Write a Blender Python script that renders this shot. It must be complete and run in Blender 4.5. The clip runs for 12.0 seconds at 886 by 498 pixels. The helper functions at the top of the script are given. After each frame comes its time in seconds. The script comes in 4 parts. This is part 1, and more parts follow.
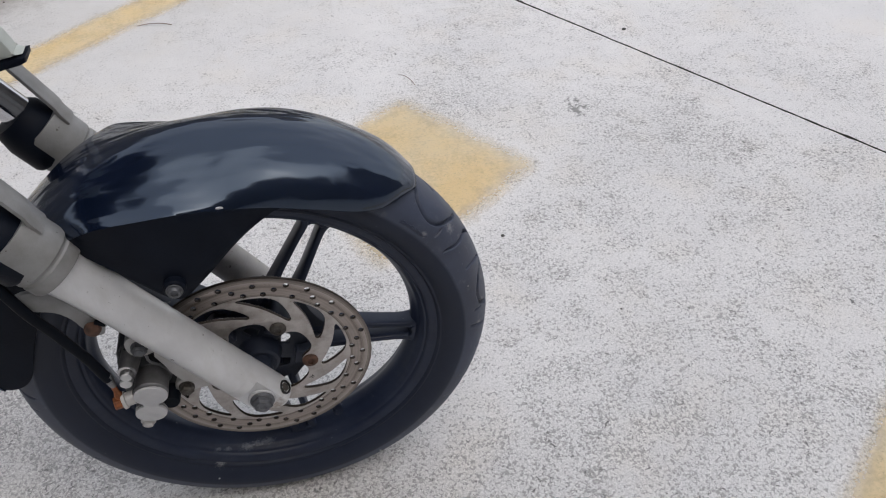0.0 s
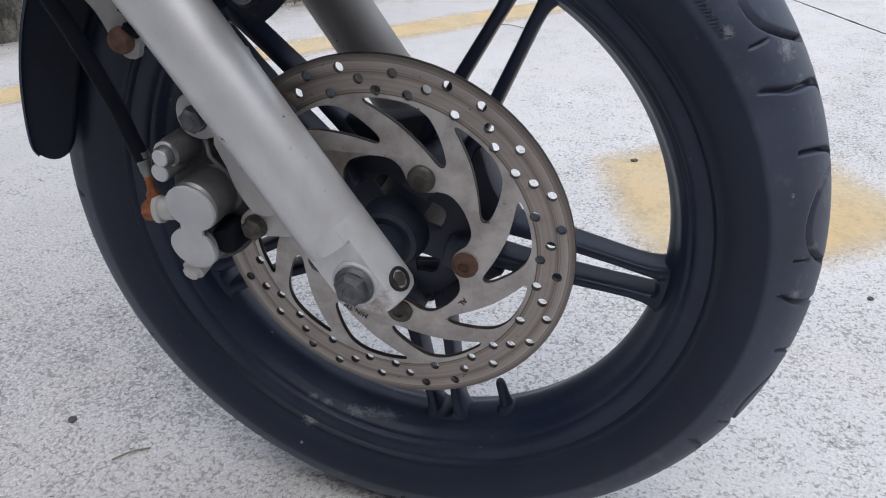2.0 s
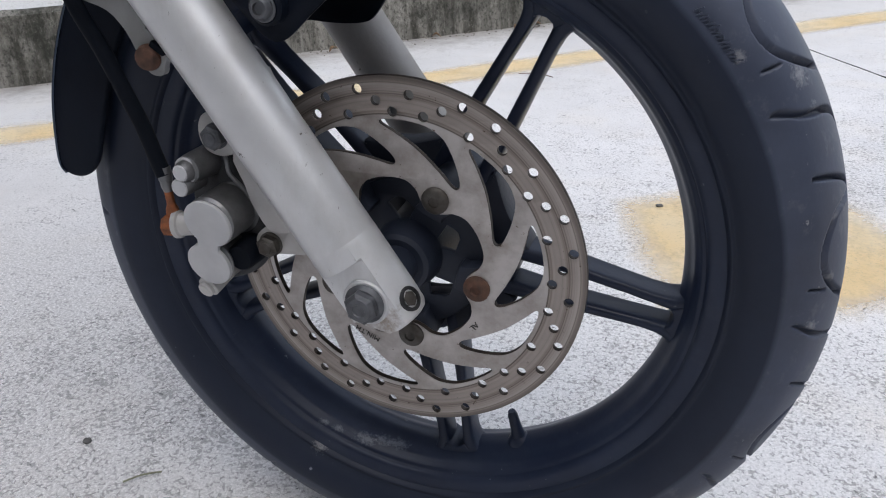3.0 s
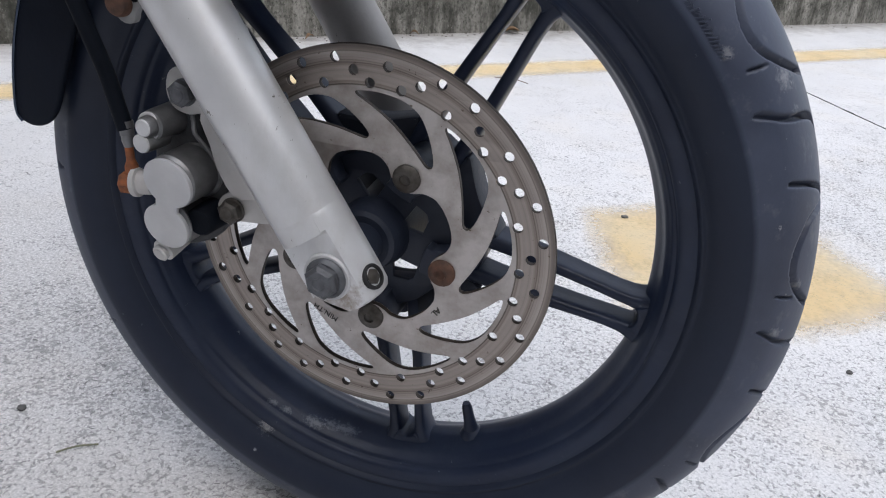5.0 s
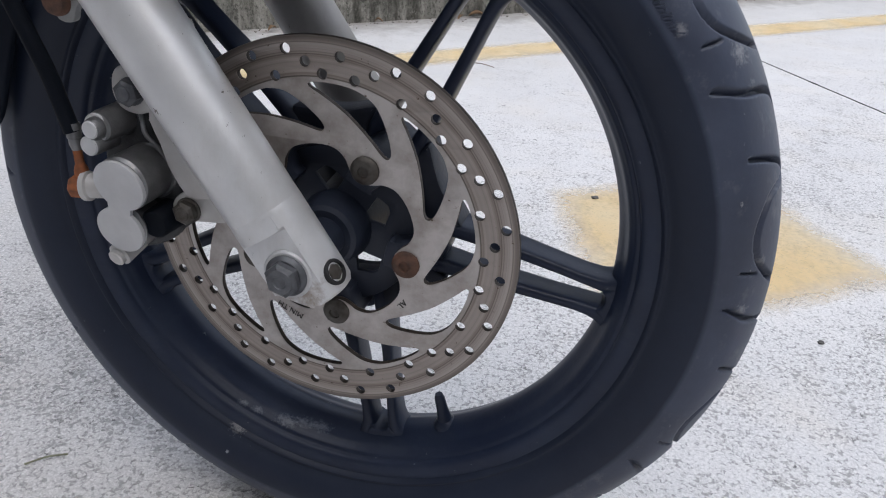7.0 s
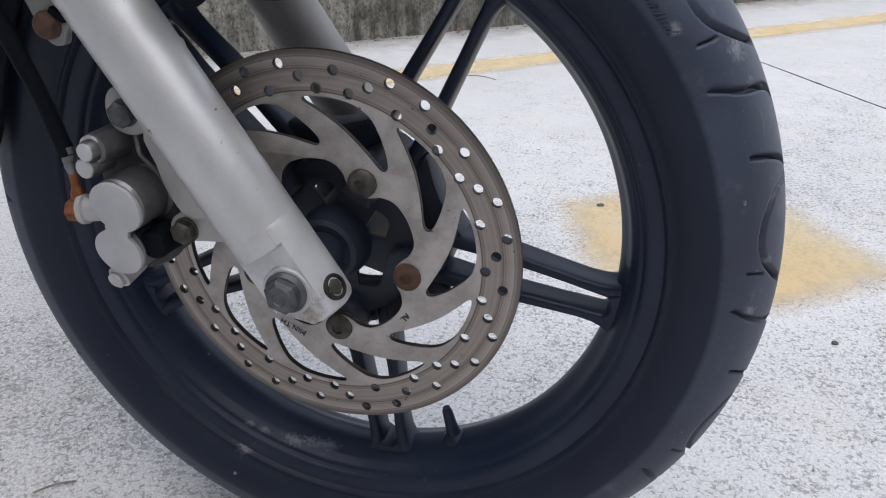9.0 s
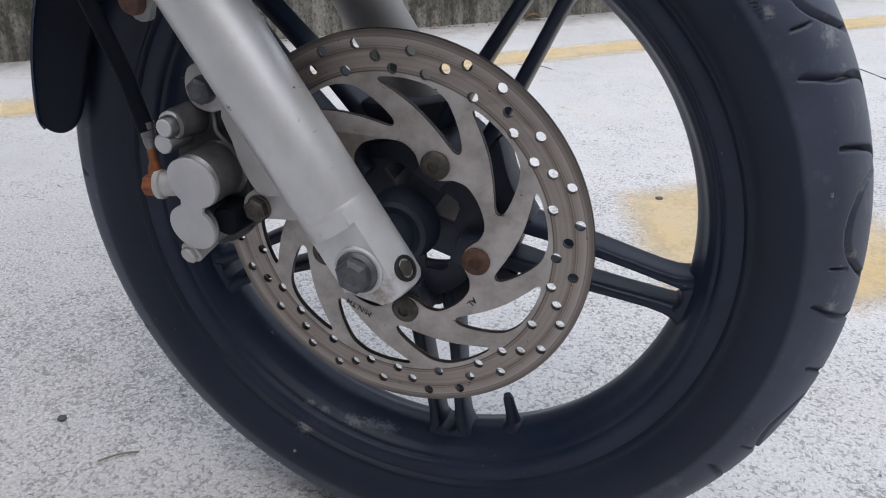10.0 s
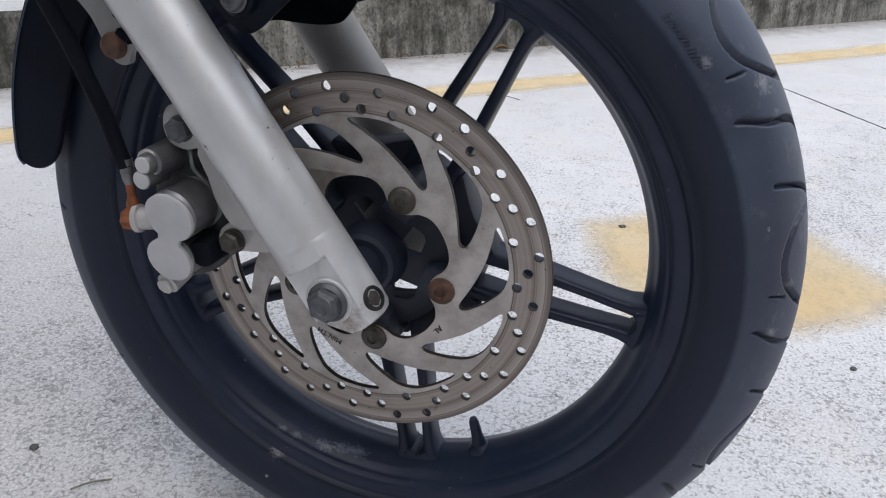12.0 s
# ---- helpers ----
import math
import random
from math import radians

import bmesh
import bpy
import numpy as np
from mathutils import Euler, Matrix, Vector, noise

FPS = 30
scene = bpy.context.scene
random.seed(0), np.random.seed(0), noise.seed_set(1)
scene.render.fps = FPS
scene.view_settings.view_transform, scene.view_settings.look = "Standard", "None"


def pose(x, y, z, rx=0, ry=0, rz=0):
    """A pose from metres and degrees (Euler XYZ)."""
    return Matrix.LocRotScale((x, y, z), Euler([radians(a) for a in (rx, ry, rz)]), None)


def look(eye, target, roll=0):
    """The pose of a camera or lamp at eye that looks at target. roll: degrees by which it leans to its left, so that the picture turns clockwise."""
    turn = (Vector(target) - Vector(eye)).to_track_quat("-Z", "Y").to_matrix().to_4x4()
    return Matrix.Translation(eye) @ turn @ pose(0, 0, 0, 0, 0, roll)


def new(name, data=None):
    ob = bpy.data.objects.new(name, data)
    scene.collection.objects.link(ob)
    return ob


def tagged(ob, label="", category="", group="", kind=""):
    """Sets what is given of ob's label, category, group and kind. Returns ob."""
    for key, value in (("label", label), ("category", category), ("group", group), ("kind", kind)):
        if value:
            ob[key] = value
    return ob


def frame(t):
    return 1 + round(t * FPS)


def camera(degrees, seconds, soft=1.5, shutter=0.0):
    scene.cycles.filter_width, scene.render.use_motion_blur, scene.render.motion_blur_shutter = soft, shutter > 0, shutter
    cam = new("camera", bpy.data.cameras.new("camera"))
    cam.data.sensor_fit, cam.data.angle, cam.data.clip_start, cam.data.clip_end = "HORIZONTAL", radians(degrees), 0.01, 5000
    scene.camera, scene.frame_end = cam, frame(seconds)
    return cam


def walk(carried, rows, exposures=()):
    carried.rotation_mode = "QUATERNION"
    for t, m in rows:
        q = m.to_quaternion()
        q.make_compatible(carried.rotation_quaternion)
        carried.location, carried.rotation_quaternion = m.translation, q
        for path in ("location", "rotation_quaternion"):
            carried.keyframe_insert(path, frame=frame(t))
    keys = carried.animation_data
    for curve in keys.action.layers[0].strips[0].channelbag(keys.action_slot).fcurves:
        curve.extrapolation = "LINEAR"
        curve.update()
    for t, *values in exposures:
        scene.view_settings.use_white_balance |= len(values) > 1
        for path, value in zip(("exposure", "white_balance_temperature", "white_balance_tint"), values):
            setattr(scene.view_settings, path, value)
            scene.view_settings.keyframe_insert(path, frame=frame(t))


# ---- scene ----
# ---- camera and walk ----
cam = camera(58.6, 12.0, 1.1)
PATH = [
    (0, 0.1073, -0.7180, 1.0512, 47.68, 1.79, -12.33),
    (0.1, 0.1060, -0.7020, 1.0385, 49.01, 1.95, -11.42),
    (0.2, 0.1200, -0.6723, 1.0068, 47.25, 2.70, -10.44),
    (0.3, 0.1278, -0.6410, 0.9700, 46.59, 3.94, -8.24),
    (0.4, 0.1310, -0.6080, 0.9340, 47.17, 3.72, -4.83),
    (0.5, 0.1404, -0.5822, 0.8869, 50.37, 3.85, -1.78),
    (0.6, 0.1530, -0.5629, 0.8276, 53.02, 2.04, -1.38),
    (0.8, 0.1650, -0.5230, 0.7340, 54.18, 0.70, -1.45),
    (1, 0.1714, -0.5012, 0.6574, 58.53, 2.40, 0.48),
    (1.2, 0.1790, -0.5100, 0.6430, 62.82, 2.15, 5.26),
    (1.5, 0.1844, -0.5082, 0.6262, 60.66, 2.86, 7.93),
    (1.7, 0.1960, -0.5180, 0.6140, 60.61, 1.92, 12.12),
    (2, 0.1954, -0.5120, 0.5853, 59.20, 2.27, 17.10),
    (2.5, 0.2078, -0.5166, 0.5728, 62.43, 1.03, 18.42),
    (2.7, 0.2100, -0.5191, 0.5705, 62.90, 2.17, 19.31),
    (4.3, 0.2036, -0.5182, 0.5545, 63.81, -1.58, 21.22),
    (4.5, 0.2026, -0.5150, 0.5507, 63.81, -2.11, 20.41),
    (5, 0.2035, -0.5157, 0.5470, 63.38, -3.45, 19.20),
    (5.5, 0.2074, -0.5019, 0.5424, 62.93, -3.42, 17.10),
    (6, 0.2066, -0.4977, 0.5325, 61.69, -3.86, 17.64),
    (6.5, 0.2064, -0.5016, 0.5366, 62.11, -2.79, 17.65),
    (7, 0.2104, -0.5045, 0.5459, 62.55, -1.86, 16.57),
    (7.5, 0.2035, -0.5068, 0.5503, 63.22, -1.34, 16.01),
    (7.7, 0.2065, -0.5073, 0.5566, 64.49, -0.43, 15.20),
    (9.3, 0.2150, -0.4975, 0.5384, 63.38, 0.34, 16.93),
    (9.5, 0.2135, -0.4985, 0.5380, 63.25, 0.32, 17.83),
    (10, 0.1981, -0.5029, 0.5354, 62.96, 0.10, 19.94),
    (10.5, 0.2002, -0.5151, 0.5424, 63.36, -1.31, 19.44),
    (11, 0.2049, -0.5215, 0.5407, 63.20, -2.48, 18.97),
    (11.5, 0.2054, -0.5201, 0.5427, 63.74, -2.00, 18.29),
    (12, 0.2096, -0.5240, 0.5515, 64.81, -0.62, 18.02),
]
walk(cam, [(t, pose(x, y, z, rx, ry, rz)) for t, x, y, z, rx, ry, rz in PATH],
     [(0.0, 0.49, 6450, 10), (0.5, 0.62, 6350, 10), (1.5, 0.71, 6110, 10), (4.3, 0.81, 6110, 10), (5.0, 0.85, 6110, 10), (5.6, 0.74, 6110, 10), (7.7, 0.72, 6110, 10), (9.5, 0.72, 6110, 10), (10.0, 0.68, 6130, 10), (10.5, 0.87, 6030, 10), (11.0, 0.80, 6080, 10), (12.0, 0.73, 6110, 10)])

# ---- world, sun, exposure ----
SUN_UP, SUN_ROUND = 58.0, 150.0
world = bpy.data.worlds.new("overcast_sky")
scene.world = world
world.use_nodes = True
wn = world.node_tree
sky = wn.nodes.new("ShaderNodeTexSky")
sky.sky_type, sky.sun_disc = "NISHITA", False
sky.sun_elevation, sky.sun_rotation = radians(SUN_UP), radians(SUN_ROUND)
sky.dust_density, sky.air_density, sky.ozone_density = 4.0, 1.0, 1.0
haze = wn.nodes.new("ShaderNodeMix")
haze.data_type = "RGBA"
haze.inputs[0].default_value = 0.55
haze.inputs[7].default_value = (9.0, 9.1, 9.4, 1)
wn.links.new(sky.outputs[0], haze.inputs[6])
wn.links.new(haze.outputs[2], wn.nodes["Background"].inputs[0])
wn.nodes["Background"].inputs[1].default_value = 0.112
sun = new("sun", bpy.data.lights.new("sun", "SUN"))
sun.data.energy, sun.data.angle, sun.data.color = 0.6, radians(70), (1.0, 0.97, 0.93)
sun.matrix_world = look((0, 0, 0), (-math.sin(radians(SUN_ROUND)) * math.cos(radians(SUN_UP)), -math.cos(radians(SUN_ROUND)) * math.cos(radians(SUN_UP)), -math.sin(radians(SUN_UP))))


# ---- materials ----
ZC = 0.2961  # height of the axle
WHEEL_X, DISC_X = 0.0, -0.002


class Graph:
    """A node material under construction."""

    def __init__(self, name):
        self.mat = bpy.data.materials.new(name)
        self.mat.use_nodes = True
        self.tree = self.mat.node_tree
        self.shader = self.tree.nodes["Principled BSDF"]
        self.coord = self.node("ShaderNodeTexCoord").outputs["Object"]

    def node(self, kind):
        return self.tree.nodes.new(kind)

    def link(self, a, b):
        self.tree.links.new(a, b)

    def put(self, socket, value):
        if hasattr(value, "is_output"):
            self.link(value, socket)
        else:
            socket.default_value = value

    def stretch(self, x, y, z, turn=0.0, source=None):
        m = self.node("ShaderNodeMapping")
        m.inputs["Scale"].default_value = (x, y, z)
        m.inputs["Rotation"].default_value = (0, 0, turn)
        self.link(source or self.coord, m.inputs["Vector"])
        return m.outputs[0]

    def noise(self, scale, detail=3.0, rough=0.55, source=None, distort=0.0):
        n = self.node("ShaderNodeTexNoise")
        n.inputs["Scale"].default_value, n.inputs["Detail"].default_value = scale, detail
        n.inputs["Roughness"].default_value, n.inputs["Distortion"].default_value = rough, distort
        self.link(source or self.coord, n.inputs["Vector"])
        return n.outputs["Fac"]

    def ramp(self, fac, low, high, a=0.0, b=1.0):
        n = self.node("ShaderNodeMapRange")
        n.clamp = True
        n.inputs[1].default_value, n.inputs[2].default_value = low, high
        n.inputs[3].default_value, n.inputs[4].default_value = a, b
        self.link(fac, n.inputs[0])
        return n.outputs[0]

    def math(self, op, a, b=0.0):
        n = self.node("ShaderNodeMath")
        n.operation = op
        self.put(n.inputs[0], a)
        self.put(n.inputs[1], b)
        return n.outputs[0]

    def mix(self, fac, a, b):
        n = self.node("ShaderNodeMix")
        n.data_type = "RGBA"
        self.put(n.inputs[0], fac)
        self.put(n.inputs[6], a if hasattr(a, "is_output") else (*a, 1))
        self.put(n.inputs[7], b if hasattr(b, "is_output") else (*b, 1))
        return n.outputs[2]

    def spot(self, at, radius, grain=170.0, along=(1.0, 1.0, 1.0)):
        """A ragged scuff of that radius round a point; along squeezes it."""
        m = self.node("ShaderNodeMapping")
        m.inputs["Scale"].default_value = along
        m.inputs["Location"].default_value = [-a * k for a, k in zip(at, along)]
        self.link(self.coord, m.inputs["Vector"])
        d = self.node("ShaderNodeVectorMath")
        d.operation = "LENGTH"
        self.link(m.outputs[0], d.inputs[0])
        near = self.math("DIVIDE", d.outputs["Value"], radius)
        ragged = self.math("ADD", near, self.math("MULTIPLY", self.math("SUBTRACT", self.noise(grain, 4, 0.7), 0.5), 3.2))
        return self.ramp(ragged, 0.10, 1.05, 1.0, 0.0)

    def axle_radius(self, dx=0.0):
        """Distance from the wheel's axle."""
        s = self.node("ShaderNodeSeparateXYZ")
        self.link(self.coord, s.inputs[0])
        x = self.math("SUBTRACT", s.outputs[0], dx)
        z = self.math("SUBTRACT", s.outputs[2], ZC)
        return self.math("SQRT", self.math("ADD", self.math("MULTIPLY", x, x), self.math("MULTIPLY", z, z)))

    def finish(self, color, rough=0.5, metal=0.0, bump=None, depth=0.001, strength=1.0, coat=0.0, spec=0.5):
        sh = self.shader
        self.put(sh.inputs["Base Color"], color if hasattr(color, "is_output") else (*color, 1))
        self.put(sh.inputs["Roughness"], rough)
        self.put(sh.inputs["Metallic"], metal)
        sh.inputs["Specular IOR Level"].default_value = spec
        if coat:
            sh.inputs["Coat Weight"].default_value, sh.inputs["Coat Roughness"].default_value = coat, 0.05
        if bump is not None:
            b = self.node("ShaderNodeBump")
            b.inputs["Strength"].default_value, b.inputs["Distance"].default_value = strength, depth
            self.link(bump, b.inputs["Height"])
            self.link(b.outputs[0], sh.inputs["Normal"])
        return self.mat


def plain(name, base, other, scale, rough=0.5, metal=0.0, grain=300.0, depth=0.0004, coat=0.0, spec=0.5, wear=None, rare=0.66):
    """A painted, cast or moulded surface: two tones at a large scale, grain at a small one, and optional chips."""
    g = Graph(name)
    big = g.ramp(g.noise(scale, 4), 0.35, 0.68)
    color = g.mix(big, base, other)
    fine = g.noise(grain, 3)
    color = g.mix(g.ramp(fine, 0.5, 0.75, 0.0, 0.25), color, other)
    if wear:
        chips = g.ramp(g.noise(70.0, 5, 0.7), rare, rare + 0.03)
        color = g.mix(chips, color, wear)
    r = g.math("ADD", g.ramp(big, 0, 1, -0.06, 0.06), rough)
    return g.finish(color, r, metal, fine, depth, 0.5, coat, spec)


def concrete(name, light, dark, pitted=1.0):
    """Pale worn concrete: fine sandy grain, worm-shaped pits where grains are lost, smoother worn areas, grey and warm stains."""
    g = Graph(name)
    far = g.node("ShaderNodeVectorMath")
    far.operation = "DISTANCE"
    g.link(g.coord, far.inputs[0])
    far.inputs[1].default_value = (0.65, 0.25, 0.0)
    open_grain = g.ramp(far.outputs["Value"], 0.55, 1.35, 0.50, 0.0)
    beside = g.node("ShaderNodeVectorMath")
    beside.operation = "DISTANCE"
    g.link(g.coord, beside.inputs[0])
    beside.inputs[1].default_value = (-0.42, 0.02, 0.0)
    open_grain = g.math("ADD", open_grain, g.ramp(beside.outputs["Value"], 0.12, 0.50, 0.55, 0.0))
    area = g.math("ADD", g.ramp(g.noise(2.3, 6, 0.68), 0.40, 0.62, 0.0, 0.55), open_grain)
    area = g.math("MULTIPLY", area, pitted)
    cluster = g.math("SUBTRACT", g.noise(22.0, 5, 0.7), 0.5)
    level = g.math("ADD", g.math("SUBTRACT", g.math("MULTIPLY", area, 0.120), 0.045), g.math("MULTIPLY", cluster, 0.40))
    patch = g.ramp(g.noise(3.4, 5, 0.62), 0.40, 0.60)
    level = g.math("ADD", level, g.math("MULTIPLY", g.math("SUBTRACT", patch, 0.5), 0.055))
    worm = g.noise(180.0, 2, 0.5, None, 0.8)
    pit = g.ramp(g.math("ADD", worm, level), 0.575, 0.690)
    hollow = g.ramp(g.math("ADD", g.noise(110.0, 4, 0.65, None, 0.9), g.math("MULTIPLY", level, 0.75)), 0.685, 0.735)
    sand = g.noise(290.0, 4, 0.78, None, 0.3)
    rough_sand = g.ramp(g.math("ADD", area, g.math("MULTIPLY", cluster, 1.2)), 0.0, 0.8, 0.42, 1.0)
    rough_sand = g.math("MULTIPLY", rough_sand, g.ramp(patch, 0, 1, 0.68, 1.0))
    fleck = g.ramp(g.math("ADD", g.noise(75.0, 3, 0.6, None, 0.6), g.math("ADD", g.math("MULTIPLY", cluster, 0.35), g.math("MULTIPLY", patch, 0.06))), 0.735, 0.765)
    stain = g.ramp(g.noise(2.6, 5, 0.65), 0.35, 0.7)
    color = g.mix(stain, light, [c * k for c, k in zip(light, (0.88, 0.885, 0.895))])
    warm = g.ramp(g.noise(5.5, 3), 0.50, 0.72, 0.0, 0.5)
    color = g.mix(warm, color, (light[0] * 0.99, light[1] * 0.945, light[2] * 0.87))
    if pitted == 1.0:  # darker, warmer grey patch round a point beside the wheel
        # worn: only the distance from the patch's centre
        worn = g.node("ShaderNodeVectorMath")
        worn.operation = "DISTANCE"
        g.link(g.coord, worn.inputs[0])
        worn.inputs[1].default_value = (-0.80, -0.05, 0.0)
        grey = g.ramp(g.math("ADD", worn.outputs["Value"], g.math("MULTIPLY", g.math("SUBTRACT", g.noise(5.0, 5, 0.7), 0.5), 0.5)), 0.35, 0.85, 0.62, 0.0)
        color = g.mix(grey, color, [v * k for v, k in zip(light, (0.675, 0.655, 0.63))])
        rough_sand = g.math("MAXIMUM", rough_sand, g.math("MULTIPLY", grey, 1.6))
    smudge = g.ramp(g.noise(13.0, 5, 0.7), 0.55, 0.76, 0.0, 0.16)
    color = g.mix(smudge, color, [c * 0.62 for c in light])
    color = g.mix(g.math("MULTIPLY", g.ramp(sand, 0.50, 0.66), g.math("MULTIPLY", rough_sand, 0.80)), color, [min(1, c * 1.18) for c in light])
    color = g.mix(g.math("MULTIPLY", g.ramp(sand, 0.34, 0.52, 1.0, 0.0), g.math("MULTIPLY", rough_sand, 0.68)), color, [c * 0.44 for c in light])
    color = g.mix(g.math("MULTIPLY", pit, 0.62), color, dark)
    color = g.mix(g.math("MULTIPLY", hollow, 0.70), color, [c * 0.55 for c in dark])
    color = g.mix(g.math("MULTIPLY", fleck, 0.75 * pitted), color, [c * 0.45 for c in dark])
    if pitted == 1.0:  # one broken, dark-stained scar in the slab
        scar = g.node("ShaderNodeVectorMath")
        scar.operation = "DISTANCE"
        g.link(g.stretch(1.0, 0.62, 1.0, -0.5), scar.inputs[0])
        c, k = math.cos(-0.5), math.sin(-0.5)
        px, py = 0.752, 0.842 * 0.62
        scar.inputs[1].default_value = (c * px - k * py, k * px + c * py, 0)
        inside = g.ramp(scar.outputs["Value"], 0.018, 0.055, 0.10, -0.22)
        torn = g.ramp(g.math("ADD", g.noise(60.0, 4, 0.7, None, 1.2), inside), 0.56, 0.62)
        color = g.mix(g.math("MULTIPLY", torn, 0.75), color, [v * 0.7 for v in dark])
        wall = g.node("ShaderNodeVectorMath")  # silt washed along the foot of the kerb
        wall.operation = "DOT_PRODUCT"
        g.link(g.coord, wall.inputs[0])
        wall.inputs[1].default_value = (-0.6665, 0.7455, 0.0)
        reach = g.math("SUBTRACT", wall.outputs["Value"], 0.6665 * 0.495 + 0.7455 * 2.225)
        silt = g.ramp(g.math("ADD", reach, g.math("MULTIPLY", g.math("SUBTRACT", g.noise(4.0, 5, 0.7), 0.5), 1.1)), -1.30, -0.15, 0.0, 0.60)
        color = g.mix(silt, color, (0.46, 0.445, 0.425))
        dirt = g.ramp(g.math("ADD", reach, g.math("MULTIPLY", g.math("SUBTRACT", g.noise(16.0, 6, 0.75), 0.5), 0.45)), -0.20, 0.02, 0.0, 0.75)
        color = g.mix(dirt, color, (0.22, 0.20, 0.175))
    height = g.math("ADD", g.math("MULTIPLY", g.math("ADD", pit, hollow), -0.8), g.math("MULTIPLY", sand, 0.5))
    return g.finish(color, 0.88, 0.0, height, 0.0014, 0.7, spec=0.3)


def wall_concrete():
    """Weathered kerb wall: grey, dark runs of mould from the top, lichen specks, a paler splashed foot."""
    g = Graph("weathered_wall_concrete")
    streak = g.ramp(g.noise(1.0, 6, 0.7, g.stretch(16, 16, 2.6)), 0.36, 0.62)
    blot = g.ramp(g.noise(11.0, 7, 0.75), 0.40, 0.60)
    color = g.mix(streak, (0.40, 0.385, 0.345), (0.10, 0.096, 0.082))
    s = g.node("ShaderNodeSeparateXYZ")
    g.link(g.coord, s.inputs[0])
    foot = g.ramp(g.math("ADD", s.outputs[2], g.math("MULTIPLY", g.math("SUBTRACT", g.noise(7.0, 4), 0.5), 0.08)), 0.030, 0.075, 0.25, 0.85)
    color = g.mix(g.math("MULTIPLY", blot, foot), color, (0.040, 0.042, 0.034))
    grit = g.noise(1.0, 5, 0.75, g.stretch(120, 120, 70))
    color = g.mix(g.ramp(grit, 0.36, 0.50, 0.75, 0.0), color, (0.035, 0.035, 0.030))
    color = g.mix(g.ramp(grit, 0.60, 0.70, 0.0, 0.7), color, (0.40, 0.385, 0.35))
    return g.finish(color, 0.9, 0.0, g.noise(60.0, 6, 0.75), 0.006, 0.9, spec=0.2)


def yellow_paint():
    """Faded yellow road paint that lets the concrete through where it has worn."""
    g = Graph("faded_yellow_paint")
    tone = g.ramp(g.noise(6.0, 4), 0.35, 0.7)
    color = g.mix(tone, (0.80, 0.60, 0.31), (0.79, 0.66, 0.43))
    grit = g.noise(1.0, 3, 0.6, g.stretch(260, 300, 260, 0.5))
    color = g.mix(g.ramp(grit, 0.33, 0.42, 0.5, 0.0), color, (0.36, 0.30, 0.20))
    g.finish(color, 0.8, 0.0, grit, 0.001, 0.5, spec=0.3)
    edge = g.node("ShaderNodeAttribute")
    edge.attribute_name = "paint"
    patchy = g.math("ADD", g.math("MULTIPLY", g.noise(11.0, 6, 0.72), 0.62), g.math("MULTIPLY", g.noise(140.0, 3), 0.38))
    keep = g.ramp(g.math("SUBTRACT", g.math("MULTIPLY", edge.outputs["Fac"], 0.66), patchy), -0.42, 0.20, 0.0, 0.78)
    clear, blend = g.node("ShaderNodeBsdfTransparent"), g.node("ShaderNodeMixShader")
    g.link(g.math("SUBTRACT", 1.0, keep), blend.inputs[0])
    g.link(g.shader.outputs[0], blend.inputs[1])
    g.link(clear.outputs[0], blend.inputs[2])
    g.link(blend.outputs[0], g.tree.nodes["Material Output"].inputs["Surface"])
    return g.mat


def disc_steel():
    """Brake disc: brown-grey swept ring with turned lines, greyer carrier with stains."""
    g = Graph("used_brake_disc_steel")
    r = g.axle_radius(DISC_X)
    lines = g.node("ShaderNodeTexNoise")
    lines.noise_dimensions = "1D"
    lines.inputs["Scale"].default_value, lines.inputs["Detail"].default_value = 900.0, 4
    g.link(r, lines.inputs["W"])
    turned = lines.outputs["Fac"]
    wide = g.node("ShaderNodeTexNoise")
    wide.noise_dimensions = "1D"
    wide.inputs["Scale"].default_value, wide.inputs["Detail"].default_value = 170.0, 2
    g.link(r, wide.inputs["W"])
    swept = g.ramp(r, 0.1108, 0.1125)
    blot = g.ramp(g.noise(38.0, 5, 0.65), 0.42, 0.66)
    carrier = g.mix(blot, (0.48, 0.45, 0.43), (0.34, 0.305, 0.28))
    ring = g.mix(g.ramp(wide.outputs["Fac"], 0.35, 0.65), (0.41, 0.360, 0.330), (0.235, 0.195, 0.170))
    ring = g.mix(g.ramp(turned, 0.4, 0.7, 0.0, 0.5), ring, (0.42, 0.39, 0.36))
    color = g.mix(swept, carrier, ring)
    for at, width, amount in ((0.1120, 0.0007, 0.75), (0.1262, 0.0006, 0.55), (0.1278, 0.0004, 0.35), (0.1338, 0.0006, 0.5)):
        groove = g.ramp(g.math("ABSOLUTE", g.math("SUBTRACT", r, at)), width * 0.4, width, amount, 0.0)
        color = g.mix(groove, color, (0.07, 0.055, 0.045))
    rim_dirt = g.ramp(r, 0.1340, 0.1362)
    color = g.mix(g.math("MULTIPLY", rim_dirt, 0.6), color, (0.10, 0.085, 0.075))
    specks = g.ramp(g.noise(190.0, 4, 0.7), 0.67, 0.71)
    color = g.mix(specks, color, (0.10, 0.07, 0.05))
    height = g.math("ADD", g.math("MULTIPLY", turned, swept), g.math("MULTIPLY", g.noise(400.0, 2), 0.3))
    return g.finish(color, g.ramp(blot, 0, 1, 0.40, 0.52), 0.62, height, 0.0006, 0.5)


